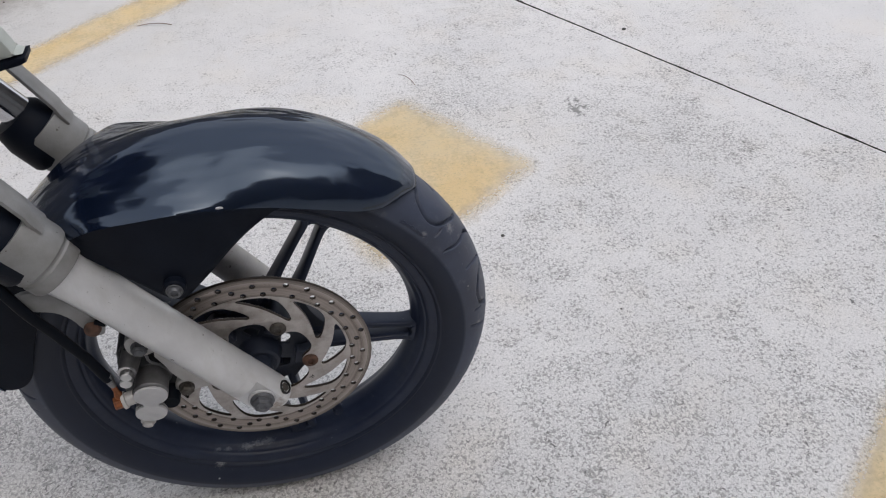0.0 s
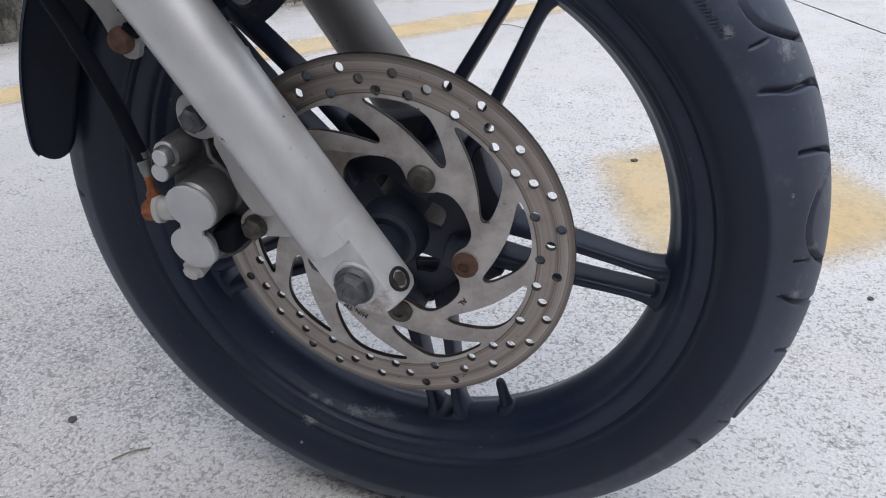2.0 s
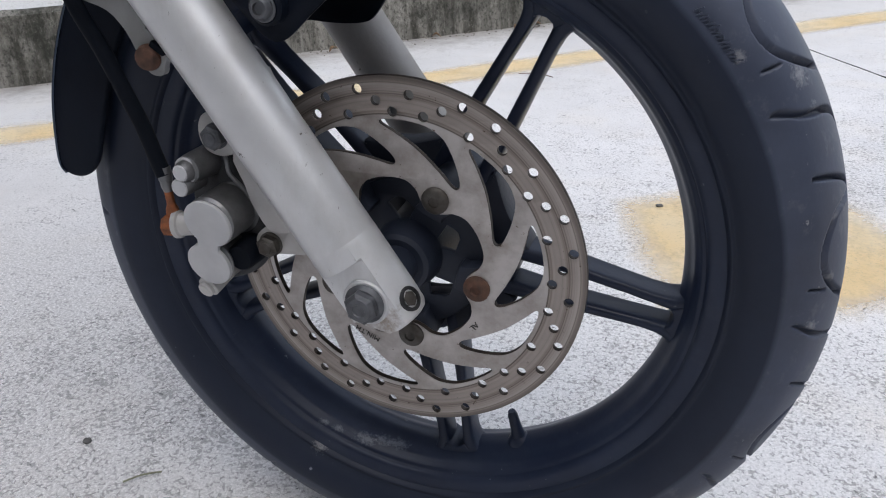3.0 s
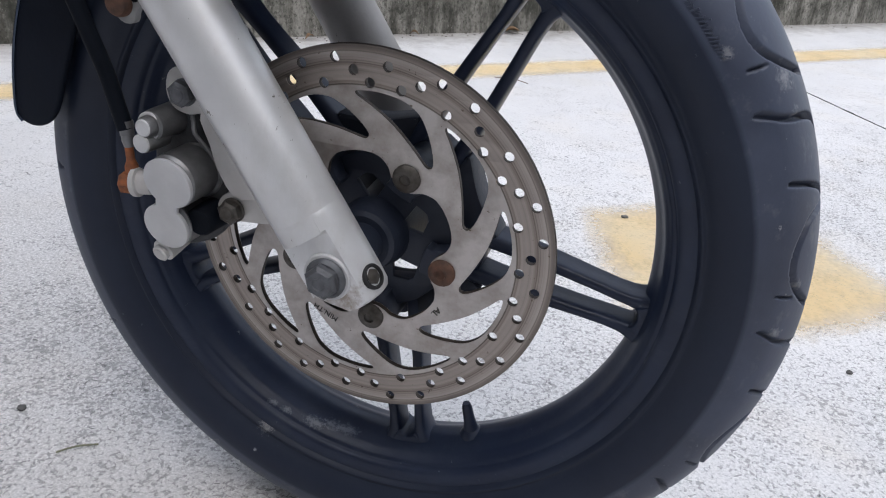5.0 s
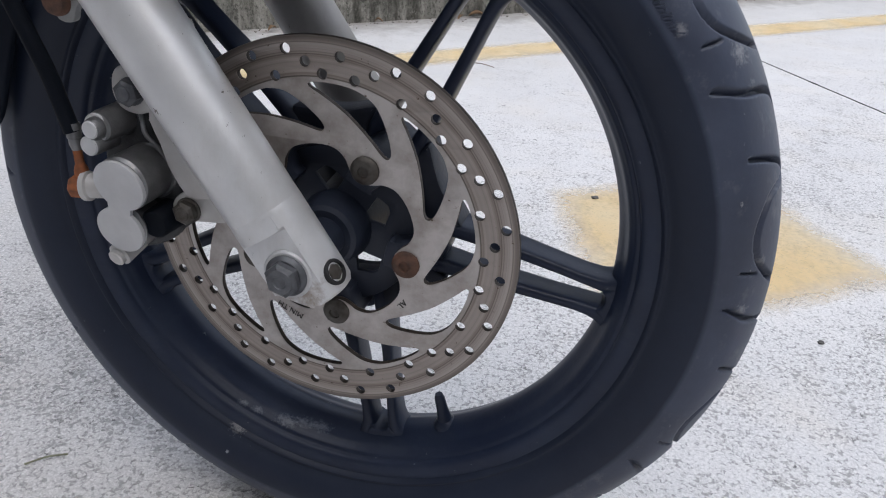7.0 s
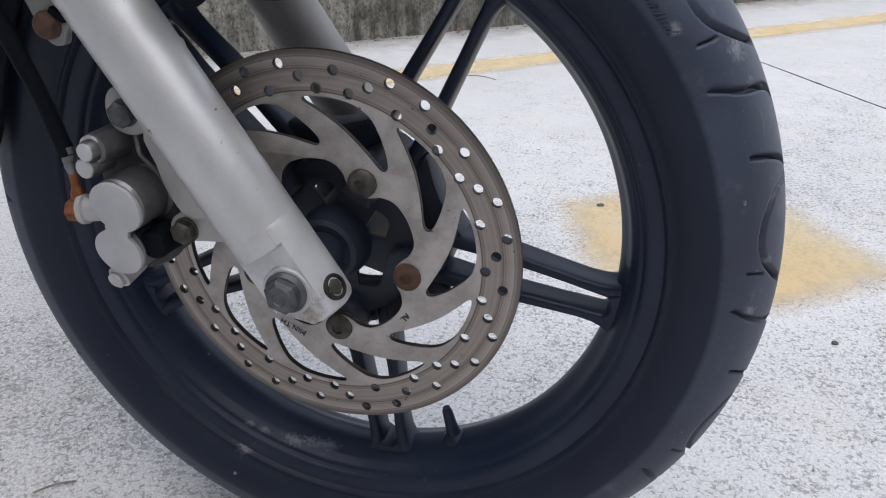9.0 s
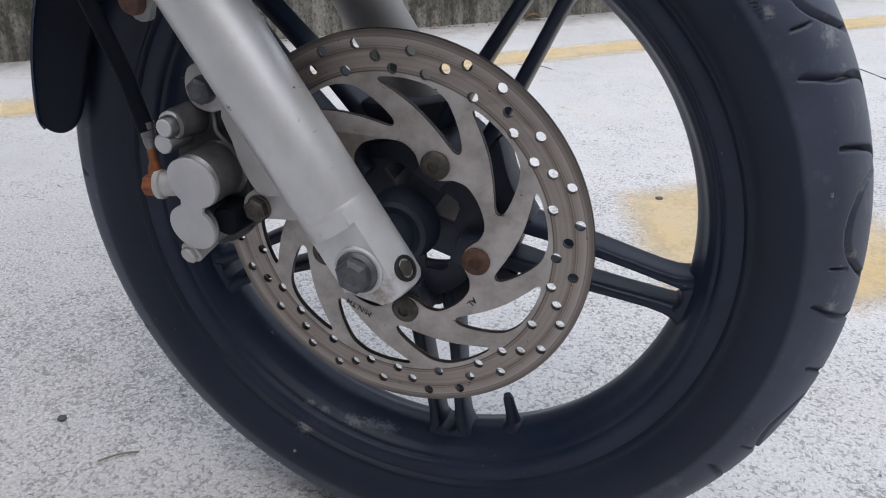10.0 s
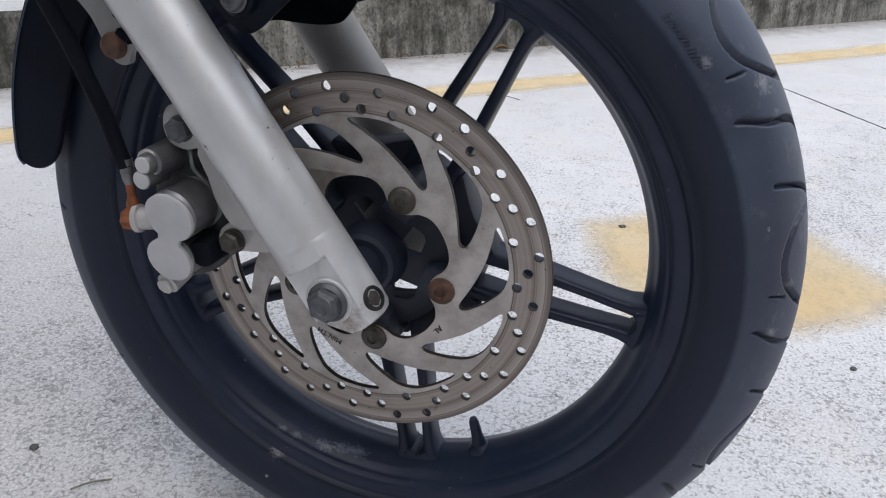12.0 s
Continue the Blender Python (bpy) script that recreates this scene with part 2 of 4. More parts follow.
def rubber():
    """Tyre rubber: deep black sidewalls, a dustier tread with a ragged edge between them, pale scuffs on the shoulder."""
    g = Graph("tyre_rubber")
    r = g.axle_radius(WHEEL_X)
    big = g.ramp(g.noise(14.0, 5, 0.65), 0.35, 0.7)
    fine = g.noise(260.0, 4)
    tread = g.ramp(g.math("ADD", r, g.math("MULTIPLY", g.math("SUBTRACT", g.noise(30.0, 4), 0.5), 0.0015)), 0.2562, 0.2602)
    side = g.mix(big, (0.0120, 0.0172, 0.034), (0.0195, 0.0262, 0.046))
    top = g.mix(big, (0.027, 0.035, 0.062), (0.050, 0.063, 0.103))
    color = g.mix(tread, side, top)
    dust = g.ramp(g.noise(1.0, 5, 0.75, g.stretch(34, 60, 34)), 0.55, 0.72)
    color = g.mix(g.math("MULTIPLY", dust, g.math("MULTIPLY", tread, 0.40)), color, (0.16, 0.168, 0.185))
    nick = g.ramp(g.noise(110.0, 4, 0.7), 0.70, 0.73)
    color = g.mix(g.math("MULTIPLY", nick, g.math("ADD", 0.12, g.math("MULTIPLY", tread, 0.5))), color, (0.34, 0.34, 0.34))
    for at, size, tone in (((-0.095, -0.0383, 0.0914), 0.0070, 0.30), ((-0.1012, -0.0504, 0.0726), 0.0016, 0.55), ((0.247, -0.0300, 0.4450), 0.0075, 0.30), ((0.2775, -0.0427, 0.2879), 0.0050, 0.30), ((0.2831, -0.0341, 0.3195), 0.0045, 0.24), ((0.2134, -0.049, 0.4567), 0.0042, 0.30), ((0.255, -0.028, 0.425), 0.0045, 0.26)):
        color = g.mix(g.math("MULTIPLY", g.spot(at, size, 330.0), 0.6), color, (tone, tone, tone * 1.04))
    rings = g.node("ShaderNodeTexNoise")
    rings.noise_dimensions = "1D"
    rings.inputs["Scale"].default_value = 260.0
    g.link(r, rings.inputs["W"])
    height = g.math("ADD", g.math("MULTIPLY", fine, 0.6), g.math("MULTIPLY", rings.outputs["Fac"], 0.2))
    mat = g.finish(color, g.ramp(big, 0, 1, 0.44, 0.62), 0.0, height, 0.0005, 0.35)
    g.link(g.ramp(tread, 0, 1, 0.30, 0.60), g.shader.inputs["Specular IOR Level"])
    return mat


def rim_paint():
    """Satin blue-black rim paint with chips, and pale scrapes where a tyre iron has slipped."""
    g = Graph("satin_black_rim_paint")
    big = g.ramp(g.noise(12.0, 4), 0.35, 0.68)
    color = g.mix(big, (0.0130, 0.0190, 0.040), (0.021, 0.030, 0.057))
    fine = g.noise(240.0, 3)
    chips = g.ramp(g.noise(90.0, 5, 0.7), 0.68, 0.72)
    color = g.mix(chips, color, (0.13, 0.135, 0.15))
    dust = g.ramp(g.noise(1.0, 5, 0.7, g.stretch(22, 22, 60)), 0.52, 0.72, 0.0, 0.10)
    color = g.mix(dust, color, (0.10, 0.105, 0.12))
    for at, size, along in (((-0.0554, -0.0247, 0.0989), 0.0075, (0.5, 1, 1)), ((-0.0415, -0.0207, 0.0975), 0.0070, (0.6, 1, 1)), ((-0.0275, -0.0192, 0.0956), 0.0065, (0.5, 1, 1)), ((-0.0954, -0.0288, 0.1101), 0.0040, (0.6, 1, 1)), ((-0.082, -0.0275, 0.1055), 0.0040, (0.5, 1, 1)), ((0.0621, -0.0343, 0.0926), 0.0014, (1, 1, 1))):
        color = g.mix(g.math("MULTIPLY", g.spot(at, size * 0.8, 380.0, along), 0.5), color, (0.22, 0.235, 0.27))
    return g.finish(color, g.ramp(big, 0, 1, 0.35, 0.47), 0.0, fine, 0.0003, 0.5, spec=0.32)


def fork_paint():
    """Silver paint on the near fork leg: fine speckle, faint smears, and short dark scratches on its front."""
    g = Graph("silver_fork_paint")
    big = g.ramp(g.noise(18.0, 4), 0.35, 0.68)
    fine = g.noise(500.0, 3)
    color = g.mix(big, (0.71, 0.71, 0.715), (0.61, 0.61, 0.615))
    smear = g.ramp(g.noise(1.0, 5, 0.7, g.stretch(60, 60, 18)), 0.50, 0.74, 0.0, 0.35)
    color = g.mix(smear, color, (0.50, 0.485, 0.46))
    chips = g.ramp(g.noise(70.0, 5, 0.7), 0.665, 0.69)
    color = g.mix(chips, color, (0.16, 0.15, 0.14))
    scratch = g.ramp(g.noise(1.0, 4, 0.75, g.stretch(420, 120, 120)), 0.68, 0.71)
    color = g.mix(g.math("MULTIPLY", scratch, 0.7), color, (0.20, 0.19, 0.18))
    grime = g.ramp(g.spot((0.0060, -0.1065, 0.2780), 0.017, 130.0), 0.0, 1.0, 0.0, 0.75)
    color = g.mix(grime, color, (0.22, 0.16, 0.11))
    return g.finish(color, g.ramp(big, 0, 1, 0.34, 0.46), 0.45, fine, 0.0002, 0.5)


def fender_paint():
    """Deep blue-black gloss, hazed by fine scratches and slightly wavy."""
    g = Graph("gloss_black_fender_paint")
    haze = g.ramp(g.noise(1.0, 5, 0.65, g.stretch(5, 26, 9)), 0.35, 0.70)
    color = g.mix(haze, (0.003, 0.006, 0.016), (0.006, 0.010, 0.026))
    dust = g.ramp(g.noise(240.0, 4, 0.7), 0.60, 0.74, 0.0, 0.20)
    color = g.mix(dust, color, (0.04, 0.045, 0.055))
    wave = g.noise(1.0, 3, 0.5, g.stretch(5, 15, 7))
    mat = g.finish(color, g.ramp(haze, 0, 1, 0.10, 0.21), 0.0, wave, 0.016, 0.7, 0.0, 0.85)
    g.shader.inputs["Specular Tint"].default_value = (0.65, 0.80, 1.0, 1)
    return mat


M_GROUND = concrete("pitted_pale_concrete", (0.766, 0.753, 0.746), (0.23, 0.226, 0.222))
M_TOP = concrete("pale_kerb_top_concrete", (0.60, 0.59, 0.57), (0.2, 0.19, 0.18), 0.4)
M_WALL = wall_concrete()
M_YELLOW = yellow_paint()
M_DISC = disc_steel()
M_TYRE = rubber()
M_RIM = rim_paint()
M_HUB = plain("dusty_black_hub_paint", (0.012, 0.016, 0.028), (0.021, 0.026, 0.041), 35, 0.5, 0.0, 200, 0.0006, 0.0, 0.35, (0.10, 0.10, 0.10), 0.68)
M_FORK = fork_paint()
# far leg: dirty silver, darkened further to hold the motorcycle's shade
M_DUSTY_SHADED = plain("dusty_shaded_silver_paint", (0.50, 0.48, 0.455), (0.33, 0.31, 0.285), 9, 0.55, 0.1, 350, 0.0003, 0.0, 0.4, (0.14, 0.12, 0.10), 0.66)
M_LUG = plain("scuffed_silver_casting", (0.54, 0.53, 0.52), (0.43, 0.41, 0.39), 30, 0.45, 0.3, 350, 0.0004, 0.0, 0.5, (0.14, 0.11, 0.08))
# grey lowered to carry the shade on collars, tabs and hose guide
M_COLLAR = plain("dull_shaded_grey", (0.27, 0.27, 0.27), (0.20, 0.195, 0.19), 30, 0.5, 0.2, 350, 0.0004, 0.0, 0.5, (0.10, 0.09, 0.08))
M_CAST = plain("cast_aluminium", (0.27, 0.27, 0.275), (0.17, 0.17, 0.175), 45, 0.40, 0.75, 600, 0.0006)
M_DARKCAST = plain("grimy_dark_casting", (0.030, 0.031, 0.034), (0.065, 0.066, 0.07), 50, 0.5, 0.4, 500, 0.0008)
M_FACE = plain("matt_silver_paint", (0.56, 0.56, 0.57), (0.50, 0.50, 0.51), 60, 0.5, 0.1, 500, 0.0003)
M_ZINC = plain("dull_zinc_bolt", (0.30, 0.30, 0.31), (0.20, 0.19, 0.18), 90, 0.42, 0.8, 700, 0.0004)
M_BOLT = plain("dark_dull_bolt_steel", (0.13, 0.134, 0.145), (0.07, 0.072, 0.08), 90, 0.5, 0.4, 700, 0.0004)
M_DIRTYBOLT = plain("grimy_bolt_steel", (0.105, 0.098, 0.088), (0.055, 0.045, 0.038), 120, 0.55, 0.6, 700, 0.0006)
M_RUST = plain("rusted_steel", (0.12, 0.058, 0.036), (0.06, 0.035, 0.026), 130, 0.75, 0.15, 600, 0.0008)
M_ORANGE = plain("orange_rust", (0.34, 0.105, 0.03), (0.15, 0.055, 0.025), 140, 0.7, 0.1, 600, 0.0008)
M_FENDER = fender_paint()
M_PLASTIC = plain("black_moulded_plastic", (0.004, 0.006, 0.012), (0.008, 0.011, 0.019), 20, 0.5, 0.0, 350, 0.0004, 0.0, 0.10)
M_HOSE = plain("black_rubber_hose", (0.003, 0.0045, 0.008), (0.006, 0.008, 0.013), 40, 0.6, 0.0, 500, 0.0004, 0.0, 0.10)
M_CHROME = plain("chrome_fork_tube", (0.62, 0.62, 0.64), (0.55, 0.55, 0.57), 6, 0.12, 1.0, 400, 0.0001)
M_BLACK = plain("dark_recess", (0.006, 0.006, 0.007), (0.012, 0.012, 0.013), 50, 0.7)
M_PALE = plain("pale_green_white_plastic", (0.52, 0.56, 0.52), (0.45, 0.48, 0.45), 12, 0.4)
M_SHADE_WALL_DARK = plain("dark_shade_wall", (0.11, 0.108, 0.105), (0.08, 0.078, 0.075), 1.5, 0.9, 0.0, 40, 0.003)
M_SHADE_WALL_GREY = plain("grey_shade_wall", (0.24, 0.236, 0.23), (0.18, 0.176, 0.17), 1.5, 0.9, 0.0, 40, 0.003)
# dark outer edge; on hole and vent walls the tone is painted shade
M_DISC_EDGE = plain("dark_disc_edge_and_hole_shade", (0.07, 0.055, 0.045), (0.035, 0.028, 0.024), 90, 0.6, 0.4, 500, 0.0004)
M_STAMP = plain("stamped_letters", (0.03, 0.027, 0.025), (0.05, 0.045, 0.04), 60, 0.7)
M_JOINT = plain("dirt_in_joint", (0.045, 0.043, 0.040), (0.10, 0.095, 0.085), 20, 0.9)
M_STRAW = plain("dry_stalk", (0.20, 0.13, 0.09), (0.12, 0.08, 0.06), 60, 0.8)
M_LEAF = plain("dry_brown_leaf", (0.20, 0.12, 0.06), (0.11, 0.07, 0.04), 60, 0.8)
M_LITTER = plain("dark_kerb_litter", (0.10, 0.075, 0.05), (0.05, 0.042, 0.034), 60, 0.85)
M_GRASS = plain("faded_grass_blade", (0.29, 0.29, 0.19), (0.21, 0.21, 0.14), 60, 0.7)
M_STONE = plain("dark_grit", (0.06, 0.06, 0.055), (0.12, 0.115, 0.11), 80, 0.85)


# ---- building helpers ----
def finish_mesh(name, bm, material, smooth=True, sharp=35.0):
    bmesh.ops.recalc_face_normals(bm, faces=bm.faces)
    me = bpy.data.meshes.new(name)
    bm.to_mesh(me)
    bm.free()
    for m in material if isinstance(material, (list, tuple)) else (material,):
        me.materials.append(m)
    if smooth:
        me.shade_smooth()
        me.set_sharp_from_angle(angle=radians(sharp))
    return me


def part(name, bm, material, parent, label="", sharp=35.0):
    """One mesh under a thing or a part. The mesh is written in the frame of the thing's root."""
    ob = new(name, finish_mesh(name, bm, material, True, sharp))
    ob.parent = parent
    return tagged(ob, label)


def thing(name, bm, material, label, category, group="", kind="", at=None, sharp=35.0):
    ob = new(name, finish_mesh(name, bm, material, True, sharp))
    if at is not None:
        ob.matrix_basis = at
    return tagged(ob, label, category, group, kind)


def lathe(bm, profile, segs, cx=0.0, closed=False, a0=0.0, a1=360.0):
    """Turn a profile of (depth, radius) round the axle."""
    full = abs(a1 - a0) >= 360
    steps = segs if full else segs + 1
    rings = []
    for i in range(steps):
        a = radians(a0 + (a1 - a0) * i / segs)
        rings.append([bm.verts.new((cx + r * math.cos(a), d, ZC + r * math.sin(a))) for d, r in profile])
    n = len(profile)
    for i in range(segs):
        one, two = rings[i], rings[(i + 1) % steps]
        for j in range(n if closed else n - 1):
            bm.faces.new((one[j], one[(j + 1) % n], two[(j + 1) % n], two[j]))
    return rings


def rod(bm, p, q, profile, segs=24, squash=1.0, up=(0, 1, 0)):
    """A turned solid along p to q. profile: (metres from p, radius); ends are capped. squash scales it along up."""
    p, q = Vector(p), Vector(q)
    axis = (q - p).normalized()
    side = axis.cross(Vector(up))
    if side.length < 1e-3:
        side = axis.cross(Vector((1, 0, 0)))
    side.normalize()
    other = axis.cross(side).normalized()
    rings = []
    for s, r in profile:
        rings.append([bm.verts.new(p + axis * s + side * (r * math.cos(k * math.tau / segs)) + other * (squash * r * math.sin(k * math.tau / segs))) for k in range(segs)])
    for a, b in zip(rings[:-1], rings[1:]):
        for k in range(segs):
            bm.faces.new((a[k], a[(k + 1) % segs], b[(k + 1) % segs], b[k]))
    bm.faces.new(rings[0])
    bm.faces.new(rings[-1][::-1])


def drum(bm, x, y0, y1, z, r, edge=0.0012, segs=24):
    """A disc or drum along the axle's direction, with rounded rims."""
    d = 1 if y1 > y0 else -1
    rod(bm, (x, y0, z), (x, y1, z), [(0, r - edge), (edge, r), (abs(y1 - y0) - edge, r), (abs(y1 - y0), r - edge)], segs)


def hexagon(bm, p, axis, r, height, edge=0.001, segs=6):
    p, axis = Vector(p), Vector(axis).normalized()
    rod(bm, p, p + axis * height, [(0, r), (height - edge, r), (height, r - edge * 1.3)], segs, 1.0, (0.3, 0.1, 0.9))


def plate(outlines, y0, y1, bevel=0.001, steps=2):
    """A flat piece cut from outlines in the wheel's plane (the first is the rim, the others are holes), from depth y0 to y1."""
    cu = bpy.data.curves.new("cut", "CURVE")
    cu.dimensions, cu.fill_mode = "2D", "BOTH"
    for line in outlines:
        sp = cu.splines.new("POLY")
        sp.points.add(len(line) - 1)
        for pt, (x, z) in zip(sp.points, line):
            pt.co = (x, z, 0, 1)
        sp.use_cyclic_u = True
    cu.extrude = max(abs(y1 - y0) / 2 - bevel, 1e-4)
    cu.bevel_depth, cu.bevel_resolution, cu.offset = bevel, steps - 1, -bevel
    ob = bpy.data.objects.new("cut", cu)
    scene.collection.objects.link(ob)
    bpy.context.view_layer.update()
    me = bpy.data.meshes.new_from_object(ob.evaluated_get(bpy.context.evaluated_depsgraph_get()))
    bpy.data.objects.remove(ob)
    bm = bmesh.new()
    bm.from_mesh(me)
    bpy.data.meshes.remove(me)
    bpy.data.curves.remove(cu)
    mid = (y0 + y1) / 2
    for v in bm.verts:
        v.co = (v.co.x, mid - v.co.z, ZC + v.co.y)
    bmesh.ops.remove_doubles(bm, verts=bm.verts, dist=1e-5)
    return bm


def smooth_line(points, steps=6, closed=True):
    """A Catmull-Rom curve through points of the plane."""
    out, n = [], len(points)
    for i in range(n if closed else n - 1):
        p = [Vector(points[(i + k) % n] if closed else points[min(max(i + k, 0), n - 1)]) for k in (-1, 0, 1, 2)]
        for s in range(steps):
            t = s / steps
            out.append(0.5 * ((2 * p[1]) + (p[2] - p[0]) * t + (2 * p[0] - 5 * p[1] + 4 * p[2] - p[3]) * t * t + (3 * p[1] - p[0] - 3 * p[2] + p[3]) * t ** 3))
    if not closed:
        out.append(Vector(points[-1]))
    return out


def tube(bm, points, radius, segs=14, steps=8):
    """A round hose along a smooth line through points."""
    line = smooth_line(points, steps, False)
    side, rings = None, []
    for i, p in enumerate(line):
        t = (line[min(i + 1, len(line) - 1)] - line[max(i - 1, 0)]).normalized()
        side = (side - t * side.dot(t)) if side else t.cross(Vector((0.3, 1, 0.2)))
        side.normalize()
        other = t.cross(side)
        rings.append([bm.verts.new(p + (side * math.cos(k * math.tau / segs) + other * math.sin(k * math.tau / segs)) * radius) for k in range(segs)])
    for a, b in zip(rings[:-1], rings[1:]):
        for k in range(segs):
            bm.faces.new((a[k], a[(k + 1) % segs], b[(k + 1) % segs], b[k]))
    bm.faces.new(rings[0])
    bm.faces.new(rings[-1][::-1])


def arc(cx, cz, r, a0, a1, n):
    return [(cx + r * math.cos(radians(a0 + (a1 - a0) * i / n)), cz + r * math.sin(radians(a0 + (a1 - a0) * i / n))) for i in range(n + 1)]


def circle(cx, cz, r, n):
    return arc(cx, cz, r, 0, 360 * (n - 1) / n, n - 1)


# ---- ground, joint, kerb ----
JOINT_AT, JOINT_WAY = Vector((0.872, 1.283)), Vector((0.509, -0.861)).normalized()
WALL_AT, WALL_WAY = Vector((-0.495, 2.225)), Vector((0.7455, 0.6665)).normalized()


def build_ground():
    """One sheet to the horizon with a narrow open joint across it."""
    bm = bmesh.new()
    across = Vector((-JOINT_WAY.y, JOINT_WAY.x))
    along = [-400, -40, -8] + [-4 + 0.02 * i for i in range(401)] + [8, 40, 400]
    offs = [-400, -40, -6, -2, -0.6, -0.0034, -0.0026, 0.0022, 0.0030, 0.6, 2, 6, 40, 400]
    rows = []
    rng = random.Random(4)
    for s in along:
        row = []
        near = abs(s) <= 4
        j = [0.0011 * rng.uniform(-1, 1) if near else 0 for _ in range(4)]
        chip = 0.004 if near and rng.random() < 0.05 else 0.0
        for k, o in enumerate(offs):
            z = -0.014 if k in (6, 7) else 0.0
            if 5 <= k <= 8:
                o += j[k - 5] + (chip if k == 8 else 0) - (chip * 0.6 if k == 5 else 0)
            p = JOINT_AT + JOINT_WAY * s + across * o
            row.append(bm.verts.new((p.x, p.y, z)))
        rows.append(row)
    for a, b in zip(rows[:-1], rows[1:]):
        for k in range(len(offs) - 1):
            f = bm.faces.new((a[k], a[k + 1], b[k + 1], b[k]))
            f.material_index = 1 if k in (5, 6, 7) else 0
    for f in bm.faces:
        if f.normal.z < 0:
            f.normal_flip()
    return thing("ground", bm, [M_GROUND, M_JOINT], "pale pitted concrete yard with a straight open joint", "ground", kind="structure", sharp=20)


build_ground()


def build_kerb():
    """A low weathered retaining wall along the yard; its top runs back as a paved ledge."""
    bm = bmesh.new()
    n = Vector((-WALL_WAY.y, WALL_WAY.x))
    rng = random.Random(7)
    rows = []
    for i in range(-160, 161):
        s = i * 0.05 if abs(i) < 160 else i * 0.6
        wob = 0.004 * rng.uniform(-1, 1)
        h = 0.206 + 0.003 * rng.uniform(-1, 1)
        prof = [(0.0 + wob, -0.05), (0.002 + wob, 0.06), (0.004, 0.13), (0.006 + wob, h - 0.015), (0.020, h), (0.30, h + 0.004), (6.0, h + 0.01), (6.02, -0.05)]
        rows.append([bm.verts.new((*(WALL_AT + WALL_WAY * s + n * o), z)) for o, z in prof])
    for a, b in zip(rows[:-1], rows[1:]):
        for k in range(7):
            f = bm.faces.new((a[k], a[k + 1], b[k + 1], b[k]))
            f.material_index = 1 if k in (4, 5) else 0
    bm.faces.new(rows[0])
    bm.faces.new(rows[-1][::-1])
    return thing("kerb_wall", bm, [M_WALL, M_TOP], "low weathered grey concrete kerb wall with dark mould stains", "kerb", kind="structure")


build_kerb()


def build_shade_walls():
    """Unseen plain walls, added round the yard to cut sky light and darken reflections."""
    bm = bmesh.new()
    bmesh.ops.create_cube(bm, size=1, matrix=Matrix.Translation((1.3, -4.2, 2.8)) @ Matrix.Diagonal((14, 0.3, 5.7, 1)))
    thing("shade_wall_south", bm, M_SHADE_WALL_GREY, "unseen plain grey wall, added to darken side reflections", "wall", kind="structure")
    bm = bmesh.new()
    bmesh.ops.create_cube(bm, size=1, matrix=Matrix.Translation((-2.55, -2.0, 2.6)) @ Matrix.Diagonal((0.3, 4.0, 5.3, 1)))
    thing("shade_wall_west", bm, M_SHADE_WALL_DARK, "unseen plain dark wall, added to shade the ground on that side", "wall", kind="structure")

    bm = bmesh.new()
    bmesh.ops.create_cube(bm, size=1, matrix=Matrix.Translation((5.4, -1.2, 2.4)) @ Matrix.Diagonal((0.3, 5.6, 4.9, 1)))
    thing("shade_wall_east", bm, M_SHADE_WALL_GREY, "unseen plain grey wall, added to block a bright sky reflection", "wall", kind="structure")
    mid = WALL_AT + Vector((-WALL_WAY.y, WALL_WAY.x)) * 5.0
    bm = bmesh.new()
    bmesh.ops.create_cube(bm, size=1, matrix=pose(mid.x, mid.y, 2.4, 0, 0, math.degrees(math.atan2(WALL_WAY.y, WALL_WAY.x))) @ Matrix.Diagonal((18, 0.3, 4.4, 1)))
    thing("shade_wall_north", bm, M_SHADE_WALL_DARK, "unseen plain dark wall behind the kerb, added for dark reflections", "wall", kind="structure")


build_shade_walls()


